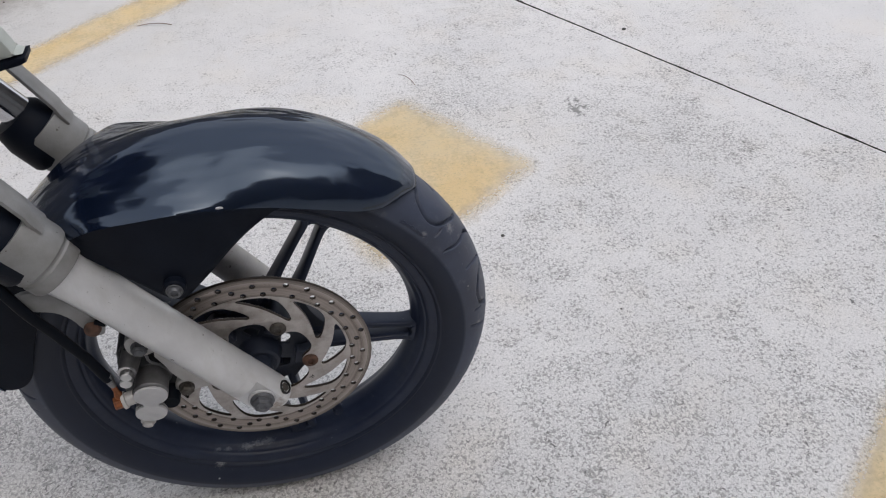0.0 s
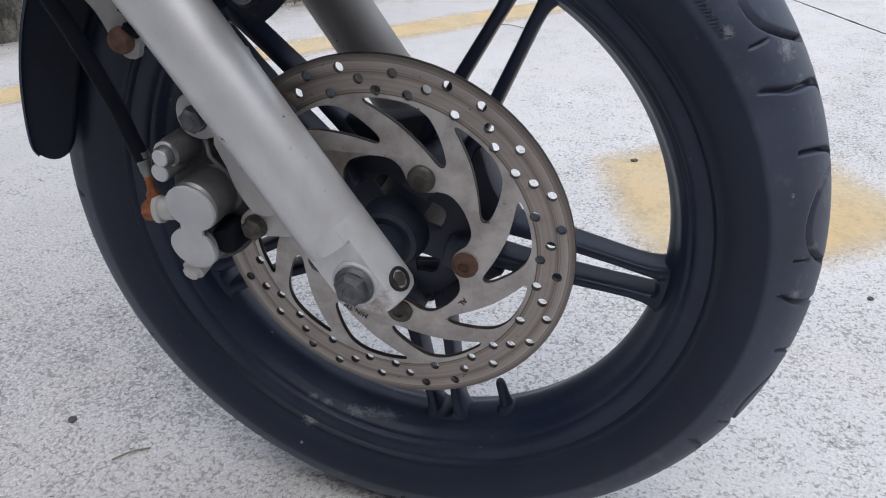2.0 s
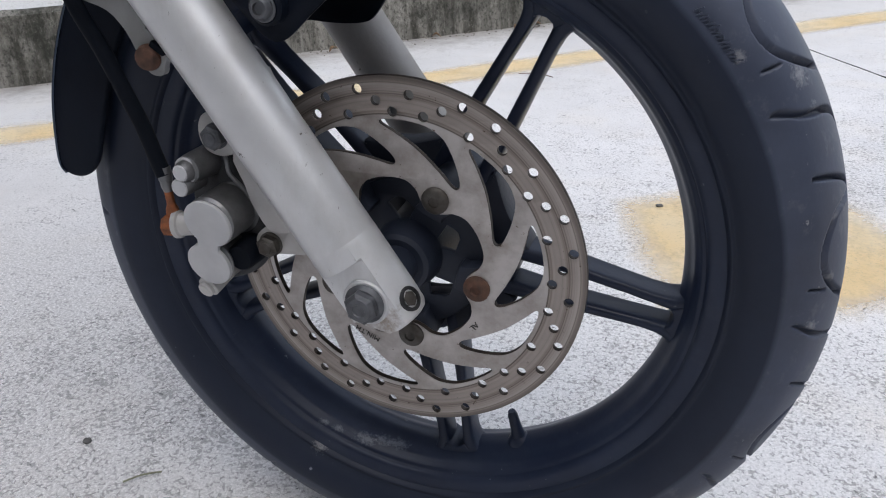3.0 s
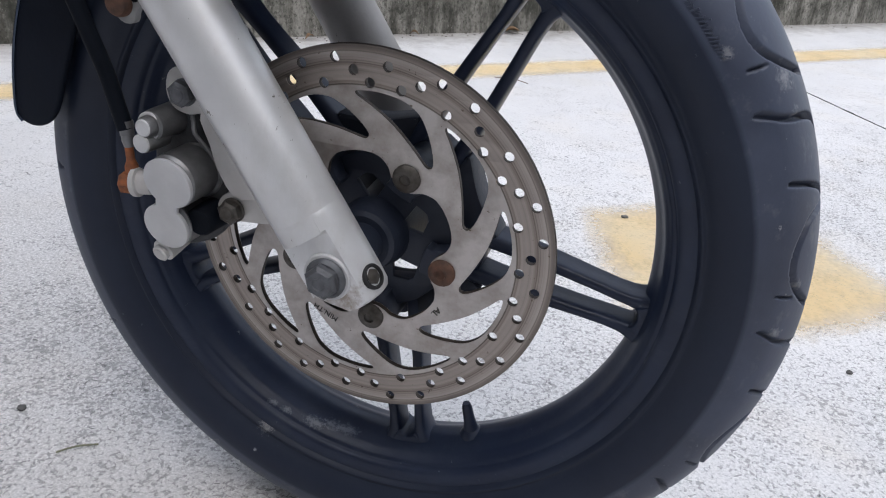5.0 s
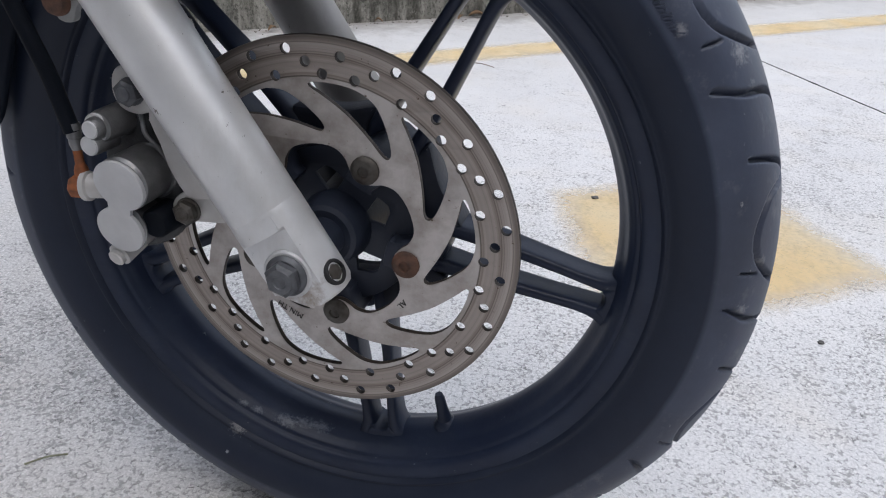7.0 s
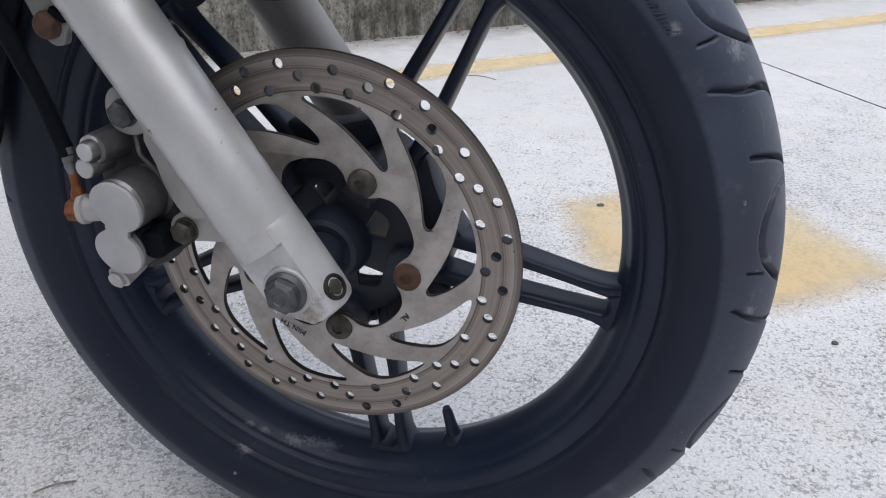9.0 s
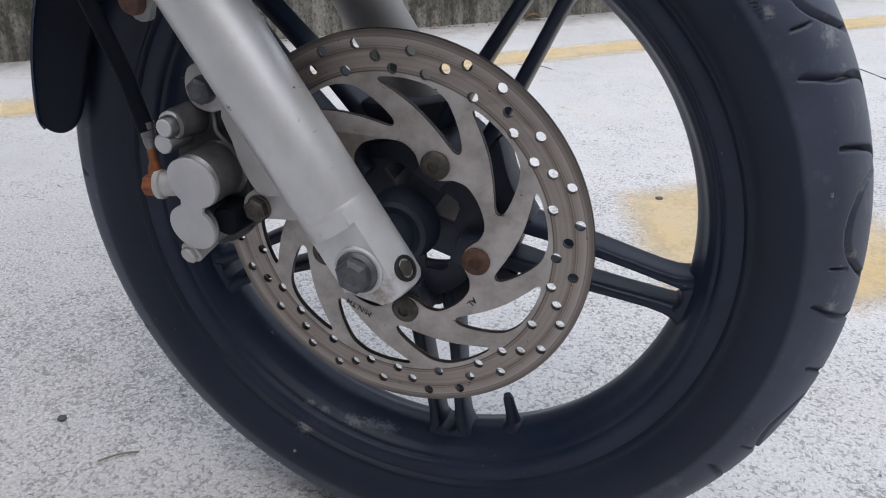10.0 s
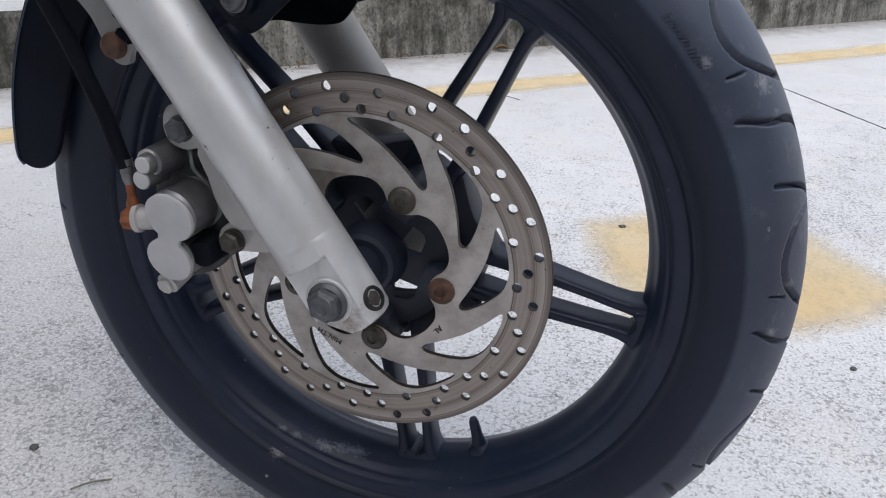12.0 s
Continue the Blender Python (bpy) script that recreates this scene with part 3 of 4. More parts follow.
def marking(name, corners, label, feather=0.03, cell=0.012):
    """A painted area lying on the concrete, worn thin towards its ragged edge (corners run round it)."""
    loop = np.array(corners)
    ux = (loop[1] - loop[0]) / np.linalg.norm(loop[1] - loop[0])
    uy = np.array((-ux[1], ux[0]))
    flat = np.stack(((loop - loop[0]) @ ux, (loop - loop[0]) @ uy), 1)
    lo, hi = flat.min(0) - feather, flat.max(0) + feather
    nx, ny = int((hi[0] - lo[0]) / cell) + 2, int((hi[1] - lo[1]) / cell) + 2
    px, py = np.meshgrid(lo[0] + cell * np.arange(nx), lo[1] + cell * np.arange(ny), indexing="ij")
    far, inside = np.full(px.shape, 9.0), np.zeros(px.shape, bool)
    for (x0, y0), (x1, y1) in zip(flat, np.roll(flat, -1, 0)):
        ex, ey = x1 - x0, y1 - y0
        t = np.clip(((px - x0) * ex + (py - y0) * ey) / (ex * ex + ey * ey), 0, 1)
        far = np.minimum(far, np.hypot(px - x0 - t * ex, py - y0 - t * ey))
        if abs(ey) > 1e-9:
            inside ^= ((y0 > py) != (y1 > py)) & (px < x0 + ex * (py - y0) / ey)
    paint = np.clip((np.where(inside, far, -far) + 0.95 * feather) / (1.35 * feather), 0, 1)
    spots = [tuple(loop[0] + ux * x + uy * y) for x, y in zip(px.ravel(), py.ravel())]
    faces = []
    for i in range(nx - 1):
        for k in range(ny - 1):
            if paint[i:i + 2, k:k + 2].max() > 0:
                q = i * ny + k
                faces.append((q, q + ny, q + ny + 1, q + 1))
    me = bpy.data.meshes.new(name)
    me.from_pydata([(x, y, 0.0015) for x, y in spots], [], faces)
    me.attributes.new("paint", "FLOAT", "POINT").data.foreach_set("value", paint.ravel())
    me.materials.append(M_YELLOW)
    me.update()
    return tagged(new(name, me), label, "road marking", kind="structure")


def strip(at, way, s0, s1, w0, w1):
    n = Vector((-way.y, way.x))
    return [tuple(at + way * s + n * w) for s, w in ((s0, w0), (s1, w0), (s1, w1), (s0, w1))]


LINE_AT = Vector((-0.61, 1.375))
marking("parking_line", strip(LINE_AT, WALL_WAY, -1.6, 3.4, 0.008, 0.118), "faded yellow parking line painted along the kerb", 0.046)
marking("yellow_mark", [(0.078, 0.768), (0.140, 0.600), (0.205, 0.425), (0.300, 0.470), (0.400, 0.523), (0.550, 0.650), (0.440, 0.800), (0.335, 0.955), (0.250, 0.900), (0.150, 0.822)], "worn yellow painted block on pale concrete", 0.055)
marking("parking_line", strip(Vector((0.838, -0.209)), WALL_WAY, -0.5, 1.6, -0.14, 0.0), "clean-edged yellow parking line in front of the wheel")

# ---- the motorcycle's front end ----
LEAN = 0.816
bike = new("motorcycle")
bike.matrix_basis = pose(0, 0, ZC, -LEAN, 0, 0) @ pose(0, 0, -ZC)
tagged(bike, "motorcycle front end with black fender, silver fork and drilled brake disc", "motorcycle")


# Tyre: profile of (depth, radius) from bead over the crown to bead.
CROWN = [(-0.0512, 0.2585), (-0.0492, 0.2668), (-0.0455, 0.2744), (-0.0400, 0.2810), (-0.0322, 0.2870), (-0.0228, 0.2918), (-0.0122, 0.2952), (0.0, 0.2965)]
SHOULDER = [(-0.0330, 0.2195), (-0.0362, 0.2236), (-0.0394, 0.2256), (-0.0414, 0.2270), (-0.0417, 0.2281), (-0.0406, 0.2292), (-0.0411, 0.2306), (-0.0436, 0.2332), (-0.0465, 0.2372), (-0.0496, 0.2428), (-0.0515, 0.2490), (-0.0519, 0.2540), (-0.0512, 0.2585)]


def crown_radius(d):
    """Radius of the tread at a depth: the crown's points joined by a smooth even curve."""
    xs, ys = np.array([-p[0] for p in CROWN]), np.array([p[1] for p in CROWN])
    basis = lambda v: np.stack([np.ones_like(v), (v / 0.0512) ** 2, (v / 0.0512) ** 4, (v / 0.0512) ** 8, (v / 0.0512) ** 16], -1)
    fit_to = np.linalg.lstsq(basis(xs), ys, rcond=None)[0]
    return float(basis(np.array([abs(d)]))[0] @ fit_to)


PITCH = 30.0
GROOVES = [  # (angle, depth in mm) within one pitch
    ([(44.3, -2), (43.5, -26), (42.0, -34), (40.0, -39), (37.6, -40.5), (35.2, -38), (33.0, -30), (31.0, -17), (30.2, -8)], 2.7),
    ([(33.4, -38.5), (33.9, -46.0)], 1.1),
    ([(28.5, -48.0), (28.0, -45.6), (27.4, -42.6), (26.9, -39.4), (26.2, -32), (25.6, -21), (24.6, -11), (22.8, -3)], 2.4),
    ([(18.8, -42), (17.9, -31), (16.6, -17), (15.4, -9)], 1.9),
]


def build_tyre():
    """Rounded road tyre with cut grooves; tread and sidewalls carry their own rubber."""
    n_a, ds = 1800, np.linspace(-0.0512, 0.0512, 121)
    wall = lambda v: v * v * (3 - 2 * v)
    rad = np.array([crown_radius(d) for d in ds])
    arc_len = np.concatenate(([0], np.cumsum(np.hypot(np.diff(ds), np.diff(rad)))))
    arc_len -= arc_len[-1] / 2
    one = n_a * PITCH / 360
    ang = np.arange(int(one)) * 360 / n_a
    cut = np.zeros((int(one), len(ds)))
    for side in (-1, 1):
        for line, width in GROOVES:
            fine = smooth_line([(a, d) for a, d in line], 10, False) if len(line) > 2 else [Vector(p) for p in line]
            pts = np.array([(p[0] + (0 if side < 0 else PITCH / 2), (p[1] / 1000) * (1 if side < 0 else -1)) for p in fine])
            s_pts = np.interp(pts[:, 1], ds, arc_len)
            for shift in (-60, -30, 0, 30):
                x = np.radians(pts[:, 0] + shift) * 0.285
                gx = np.radians(ang)[:, None] * 0.285
                gs = arc_len[None, :]
                best = np.full(cut.shape, 9.0)
                for k in range(len(x) - 1):
                    ux, us = x[k + 1] - x[k], s_pts[k + 1] - s_pts[k]
                    t = np.clip(((gx - x[k]) * ux + (gs - s_pts[k]) * us) / (ux * ux + us * us + 1e-12), 0, 1)
                    best = np.minimum(best, np.hypot(gx - x[k] - t * ux, gs - s_pts[k] - t * us))
                w = width / 1000
                cut = np.maximum(cut, wall(np.clip((w - best) / (0.62 * w), 0, 1)))
    depth = 0.0060 * np.tile(cut, (12, 1))
    verts, faces = [], []
    side_n = len(SHOULDER) - 1
    prof_n = side_n * 2 + len(ds)
    for i in range(n_a):
        a = math.tau * i / n_a
        c, s = math.cos(a), math.sin(a)
        line = SHOULDER[:-1] + [(ds[k] * (1 - depth[i, k] / 0.28), rad[k] - depth[i, k]) for k in range(len(ds))] + [(-d, r) for d, r in SHOULDER[:-1][::-1]]
        verts += [(WHEEL_X + r * c, d, ZC + r * s) for d, r in line]
    for i in range(n_a):
        b, e = i * prof_n, ((i + 1) % n_a) * prof_n
        for k in range(prof_n - 1):
            faces.append((b + k, b + k + 1, e + k + 1, e + k))
    me = bpy.data.meshes.new("tyre")
    me.from_pydata(verts, [], faces)
    me.materials.append(M_TYRE)
    me.shade_smooth()
    me.update()
    ob = new("tyre", me)
    ob.parent = bike
    return tagged(ob, "worn black road tyre with curved grooves and dusty tread")


tyre = build_tyre()


def sidewall_writing():
    """Illegible raised lettering on the shoulder, as short bars."""
    bm = bmesh.new()
    rng = random.Random(3)
    for i in range(15):
        a = radians(44.8 - 0.55 * i)
        h = (0.0120, 0.0062, 0.0085, 0.0055, 0.0100)[i % 5] * rng.uniform(0.85, 1.15)
        r = 0.2625 + rng.uniform(-0.0006, 0.0012)
        at = Matrix.Translation((WHEEL_X + r * math.cos(a), -0.0503, ZC + r * math.sin(a))) @ Matrix.Rotation(-a + rng.uniform(0.25, 0.5), 4, "Y") @ Matrix.Rotation(radians(-14), 4, "Z")
        bmesh.ops.create_cube(bm, size=1, matrix=at @ Matrix.Diagonal((h, 0.0012, 0.0009, 1)))
        if i % 3 != 1:  # a short stroke that joins it to the next
            at = Matrix.Translation((WHEEL_X + (r + 0.001) * math.cos(a - 0.005), -0.0502, ZC + (r + 0.001) * math.sin(a - 0.005))) @ Matrix.Rotation(-a + rng.uniform(-0.6, 0.6), 4, "Y")
            bmesh.ops.create_cube(bm, size=1, matrix=at @ Matrix.Diagonal((0.0010, 0.0012, 0.0028, 1)))
    part("moulded_lettering", bm, M_TYRE, tyre, "dark illegible moulded marks")


sidewall_writing()

# Rim: broad well with rounded flanges, lowest radius at the spoke roots.
RIM_HALF = [(-0.0340, 0.2225), (-0.0355, 0.2262), (-0.0372, 0.2258), (-0.0378, 0.2230), (-0.0368, 0.2200), (-0.0360, 0.2170), (-0.0352, 0.2148), (-0.0338, 0.2130), (-0.0320, 0.2119), (-0.0309, 0.2116), (-0.0303, 0.2108), (-0.0298, 0.2094), (-0.0288, 0.2080), (-0.0270, 0.2070), (-0.0254, 0.2056), (-0.0236, 0.2040), (-0.0205, 0.2027), (-0.0165, 0.2014), (-0.0125, 0.1994), (-0.0090, 0.1972), (-0.0050, 0.1958), (-0.0018, 0.1954)]


def build_rim():
    bm = bmesh.new()
    inner = RIM_HALF + [(-d, r) for d, r in RIM_HALF[::-1]]
    outer = [(0.028, 0.2160), (0.0, 0.2080), (-0.028, 0.2160)]
    lathe(bm, inner + outer, 180, WHEEL_X, True)
    return part("rim", bm, M_RIM, bike, "satin black cast rim", 60)


rim = build_rim()
SPOKE_0 = 61.3


def build_spokes():
    """Five pairs of twin cast spokes; each bar tapers outwards and flares into the rim."""
    for k in range(5):
        a = radians(SPOKE_0 - 72 * k)
        for side in (-1, 1):
            rows = [(0.054, 0.0155, 0.0064, 0.0120), (0.062, 0.0158, 0.0064, 0.0150), (0.075, 0.0158, 0.0062, 0.016), (0.118, 0.0147, 0.0049, 0.0135), (0.160, 0.0124, 0.0045, 0.0125), (0.176, 0.0114, 0.0046, 0.0125), (0.187, 0.0113, 0.0050, 0.013), (0.193, 0.0118, 0.0060, 0.0135), (0.198, 0.0128, 0.0080, 0.014), (0.203, 0.0148, 0.0115, 0.015), (0.208, 0.0170, 0.0160, 0.016)]
            bm = bmesh.new()
            rings = []
            for r, off, half, dep in rows:
                ring = []
                for m in range(16):
                    q = m * math.tau / 16
                    cx = math.copysign(abs(math.cos(q)) ** 0.55, math.cos(q)) * half
                    cy = math.copysign(abs(math.sin(q)) ** 0.55, math.sin(q)) * dep
                    t = side * off + cx
                    ring.append(bm.verts.new((WHEEL_X + r * math.cos(a) - t * math.sin(a), cy, ZC + r * math.sin(a) + t * math.cos(a))))
                rings.append(ring)
            for one, two in zip(rings[:-1], rings[1:]):
                for m in range(16):
                    bm.faces.new((one[m], one[(m + 1) % 16], two[(m + 1) % 16], two[m]))
            bm.faces.new(rings[0])
            bm.faces.new(rings[-1][::-1])
            part("spoke", bm, M_RIM, rim, "", 60)
        join = [(0.052, -0.012), (0.052, 0.012), (0.074, 0.013), (0.0770, 0.008), (0.0782, 0.0), (0.0770, -0.008), (0.074, -0.013)]
        part("spoke_web", plate([[(WHEEL_X + r * math.cos(a) - t * math.sin(a), r * math.sin(a) + t * math.cos(a)) for r, t in join]], -0.013, 0.013, 0.002), M_RIM, rim, "", 60)
        web = [(0.1920, -0.0078), (0.1948, -0.0050), (0.1960, 0.0), (0.1948, 0.0050), (0.1920, 0.0078), (0.206, 0.018), (0.206, -0.018)]  # closes the slot at the rim
        lines = [(WHEEL_X + r * math.cos(a) - t * math.sin(a), r * math.sin(a) + t * math.cos(a)) for r, t in web]
        part("spoke_web", plate([lines], -0.015, 0.015, 0.002), M_RIM, rim, "", 60)


build_spokes()


def build_hub():
    """Cast hub: slim barrel, five arms that carry the disc, a wide drum on the far side."""
    bm = bmesh.new()
    lathe(bm, [(-0.053, 0.0148), (-0.0535, 0.0200), (-0.0515, 0.0232), (-0.046, 0.0246), (-0.039, 0.0252), (-0.034, 0.0272), (-0.028, 0.0272), (-0.020, 0.0265), (0.022, 0.0290), (0.030, 0.0420), (0.034, 0.0460), (0.056, 0.0460), (0.062, 0.0420), (0.064, 0.014)], 64, DISC_X)
    hub = part("hub", bm, M_HUB, bike, "dusty black cast hub")
    for k in range(5):
        a = radians(SPOKE_0 - 1.2 + 72 * k)
        ax, az = math.cos(a), math.sin(a)
        line = []
        for r, t in ((0.043, -0.0096), (0.048, -0.0104), (0.054, -0.0130), (0.062, -0.0142), (0.070, -0.0125), (0.0755, -0.0060), (0.0755, 0.0060), (0.070, 0.0125), (0.062, 0.0142), (0.054, 0.0130), (0.048, 0.0104), (0.043, 0.0096)):
            line.append((DISC_X + r * ax - t * az, r * az + t * ax))
        part("hub_arm", plate([smooth_line(line, 3)], -0.0455, -0.012, 0.002), M_HUB, hub)
        b = a + radians(36)  # web between two pairs of spokes
        web = []
        for r, off in ((0.060, -12), (0.066, -22), (0.080, -22.5), (0.088, -21), (0.085, -16), (0.081, -9), (0.079, 0), (0.081, 9), (0.085, 16), (0.088, 21), (0.080, 22.5), (0.066, 22), (0.060, 12)):
            web.append((DISC_X + r * math.cos(b + radians(off)), r * math.sin(b + radians(off))))
        part("hub_web", plate([smooth_line(web, 3)], -0.014, 0.014, 0.003), M_HUB, hub)
    openings = []
    for k in range(5):
        turn = Matrix.Rotation(radians(72 * k), 2)
        quad = [(0.0152, -0.0222), (0.0164, -0.0200), (0.0203, -0.0180), (0.0345, -0.0218), (0.0336, -0.0268), (0.0322, -0.0312), (0.0280, -0.0340), (0.0160, -0.0336)]
        openings.append([(DISC_X + p.x, p.y) for p in (turn @ Vector(q) for q in quad)])
    part("hub_flange", plate([circle(DISC_X, 0, 0.0600, 64)] + openings, -0.0325, -0.0280, 0.0008), M_HUB, hub)
    # added ring that keeps sky light off the barrel behind the openings
    shell = bmesh.new()
    lathe(shell, [(-0.0290, 0.0560), (-0.0290, 0.0598), (0.024, 0.0598), (0.024, 0.0560)], 64, DISC_X, True)
    part("hub_shade_ring", shell, M_HUB, hub)
    sp = bmesh.new()
    drum(sp, DISC_X, -0.050, -0.075, ZC, 0.0150, 0.001, 32)
    part("axle_spacer", sp, M_HUB, hub)


build_hub()


def build_valve():
    bm = bmesh.new()
    foot, tip = Vector((0.0795, -0.002, ZC - 0.184)), Vector((0.0725, -0.006, ZC - 0.1500))
    rod(bm, foot, tip, [(0, 0.0110), (0.004, 0.0100), (0.008, 0.0062), (0.018, 0.0048), (0.031, 0.0042), (0.0345, 0.0030)], 16)
    part("valve_stem", bm, M_RIM, rim, "black rubber tyre valve")


build_valve()

# Brake disc
DISC_Y, DISC_T, DISC_R = -0.0504, 0.0050, 0.1382
HOLE_RING = (0.1138, 0.1213, 0.1300, 0.1140, 0.1298, 0.1216, 0.1140, 0.1266)


def build_disc():
    rimline = circle(DISC_X, 0, DISC_R, 160)
    holes = []
    for i in range(64):
        a = radians(-0.4 + 360 / 64 * i)
        r = HOLE_RING[i % 8]
        holes.append(circle(DISC_X + r * math.cos(a), r * math.sin(a), 0.0036, 14))
    vent = [(79.5, -1.2), (76.3, -0.4), (76.0, 2.5), (78.5, 8), (83.5, 16), (91.5, 26), (100, 35.5), (104.8, 40), (107.6, 40.4), (108.4, 37), (108.6, 30), (108.2, 23), (106.2, 18), (102.5, 13.5), (94, 7.6), (85, 1.6)]
    for k in range(10):
        a0 = 18.5 + 36 * k
        pts = [(DISC_X + r / 1000 * math.cos(radians(a0 + a)), r / 1000 * math.sin(radians(a0 + a))) for r, a in vent]
        holes.append(smooth_line(pts, 3))
    cut = []
    for k in range(5):
        b = 60.4 + 72 * k
        for off, r in ((-31, 0.0667), (-22, 0.0655), (-15, 0.0610), (-11, 0.0560), (-6, 0.0520), (0, 0.0510), (6, 0.0520), (11, 0.0560), (15, 0.0610), (22, 0.0655), (31, 0.0667)):
            cut.append((DISC_X + r * math.cos(radians(b + off)), r * math.sin(radians(b + off))))
    holes.append(smooth_line(cut, 4))
    disc = part("brake_disc", plate([rimline] + holes, DISC_Y, DISC_Y + DISC_T, 0.0005), [M_DISC, M_DISC_EDGE], bike, "drilled steel brake disc with curved vents", 40)
    normals = np.empty(len(disc.data.polygons) * 3)
    disc.data.polygons.foreach_get("normal", normals)
    disc.data.polygons.foreach_set("material_index", (np.abs(normals[1::3]) < 0.35).astype(np.int32))
    for k in range(5):
        a = radians(60.4 + 72 * k)
        x, z = DISC_X + 0.0607 * math.cos(a), ZC + 0.0607 * math.sin(a)
        bm = bmesh.new()
        rod(bm, (x, DISC_Y + 0.001, z), (x, DISC_Y - 0.005, z), [(0, 0.0100), (0.003, 0.0100), (0.0048, 0.0085), (0.0056, 0.0060), (0.0057, 0.0040), (0.0040, 0.0036), (0.0035, 0.0010)], 20)
        part("disc_bolt", bm, M_RUST if k == 4 else M_DIRTYBOLT, disc, "rusty button-head disc bolt" if k == 4 else "grimy button-head disc bolt")
    for word, ang, r, size in (("MIN.TH", -114.6, 0.0733, 0.0064), ("AL", -37.9, 0.0725, 0.0066)):
        cu = bpy.data.curves.new("stamp", "FONT")
        cu.body, cu.size, cu.extrude, cu.align_x, cu.align_y, cu.resolution_u = word, size, 0.0002, "CENTER", "CENTER", 2
        ob = bpy.data.objects.new("stamp", cu)
        scene.collection.objects.link(ob)
        bpy.context.view_layer.update()
        me = bpy.data.meshes.new_from_object(ob.evaluated_get(bpy.context.evaluated_depsgraph_get()))
        bpy.data.objects.remove(ob)
        a = radians(ang)
        turn = Matrix.Translation((DISC_X + r * math.cos(a), DISC_Y - 0.0004, ZC + r * math.sin(a))) @ Matrix.Rotation(-(a - math.pi / 2), 4, "Y") @ Matrix.Rotation(math.pi / 2, 4, "X")
        me.transform(turn)
        me.materials.append(M_STAMP)
        st = new("stamped_mark", me)
        st.parent = disc
        tagged(st, "stamped dark letters")
    return disc


build_disc()

# Fork legs: both run along the same rake from the axle.
RAKE = radians(56.5)
UP = Vector((-math.cos(RAKE), 0, math.sin(RAKE)))
FRONT = Vector((math.sin(RAKE), 0, math.cos(RAKE)))
AXLE = Vector((-0.003, 0, ZC - 0.0025))


def leg_point(s, c, d):
    p = AXLE + UP * s + FRONT * c
    p.y = d
    return p


def build_leg(side):
    """side -1: the leg with the caliper; 1: the other."""
    d = -0.090 if side < 0 else 0.103
    bm = bmesh.new()
    rod(bm, leg_point(0.028, 0, d), leg_point(0.400, 0, d), [(0, 0.0246), (0.003, 0.0252), (0.08, 0.0250), (0.17, 0.0248), (0.228, 0.0252), (0.248, 0.0270), (0.262, 0.0298), (0.282, 0.0318)], 56)
    paint = M_FORK if side < 0 else M_DUSTY_SHADED
    leg = part("fork_leg", bm, paint, bike, "silver-painted fork lower leg with small chips" if side < 0 else "dusty silver-painted fork lower leg, shade painted into its colour")
    bm = bmesh.new()  # lower end, milled flat where the axle passes
    loops = []
    for s, r in ((0.044, 0.0247), (0.0410, 0.0253), (0.0385, 0.0254), (0.0372, 0.0254), (0.0290, 0.0254), (0.0270, 0.0254), (0.010, 0.0254), (-0.012, 0.0254), (-0.0225, 0.0250), (-0.0262, 0.0232), (-0.0278, 0.0202)):
        loop = []
        for k in range(48):
            c, y = r * math.cos(k * math.tau / 48), r * math.sin(k * math.tau / 48)
            low = 0.0
            if s < 0.0380:
                y = min(y, 0.0155 + max(0.0, c + 0.002) * (0.35 if s > 0.028 else 0.12))
            if s < -0.01 and c < 0:
                low = -c * 0.95 * min(1.0, (-s - 0.01) / 0.0178)
            loop.append(bm.verts.new(leg_point(s + low, c, d + side * y)))
        loops.append(loop)
    for one, two in zip(loops[:-1], loops[1:]):
        for k in range(48):
            bm.faces.new((one[k], one[(k + 1) % 48], two[(k + 1) % 48], two[k]))
    bm.faces.new(loops[0])
    bm.faces.new(loops[-1][::-1])
    part("axle_lug", bm, paint, leg, "", 30)
    bm = bmesh.new()
    rod(bm, leg_point(0.280, 0, d), leg_point(0.40, 0, d), [(0, 0.0320), (0.003, 0.0335), (0.014, 0.0337), (0.016, 0.0322), (0.018, 0.0322), (0.020, 0.0340), (0.056, 0.0340), (0.060, 0.0328)], 40)
    part("collar", bm, M_COLLAR, leg, "cast grey fork collar")
    bm = bmesh.new()
    rod(bm, leg_point(0.306, -0.007, d), leg_point(0.42, -0.007, d), [(0, 0.0320), (0.004, 0.0345), (0.036, 0.0345), (0.052, 0.0305), (0.058, 0.0260), (0.059, 0.0190)], 40)
    part("dust_seal", bm, M_PLASTIC, leg, "black rubber dust seal")
    bm = bmesh.new()
    rod(bm, leg_point(0.34, 0, d), leg_point(0.72, 0, d), [(0, 0.0185), (0.38, 0.0185)], 40)
    part("inner_tube", bm, M_CHROME, leg, "bright chrome inner fork tube")
    bm = bmesh.new()  # curved guard tab in front of the tube
    rows = []
    for s, c in ((0.322, 0.0335), (0.336, 0.0350), (0.343, 0.0375), (0.370, 0.0400), (0.404, 0.0430)):
        rows.append([bm.verts.new(leg_point(s, c - 0.006 * (t / 0.019) ** 2 + o, d + t)) for t, o in ((-0.013, 0), (-0.005, 0), (0.003, 0), (0.011, 0), (0.019, 0), (0.019, 0.0035), (0.011, 0.0035), (0.003, 0.0035), (-0.005, 0.0035), (-0.013, 0.0035))])
    for one, two in zip(rows[:-1], rows[1:]):
        for k in range(10):
            bm.faces.new((one[k], one[(k + 1) % 10], two[(k + 1) % 10], two[k]))
    bm.faces.new(rows[0])
    bm.faces.new(rows[-1][::-1])
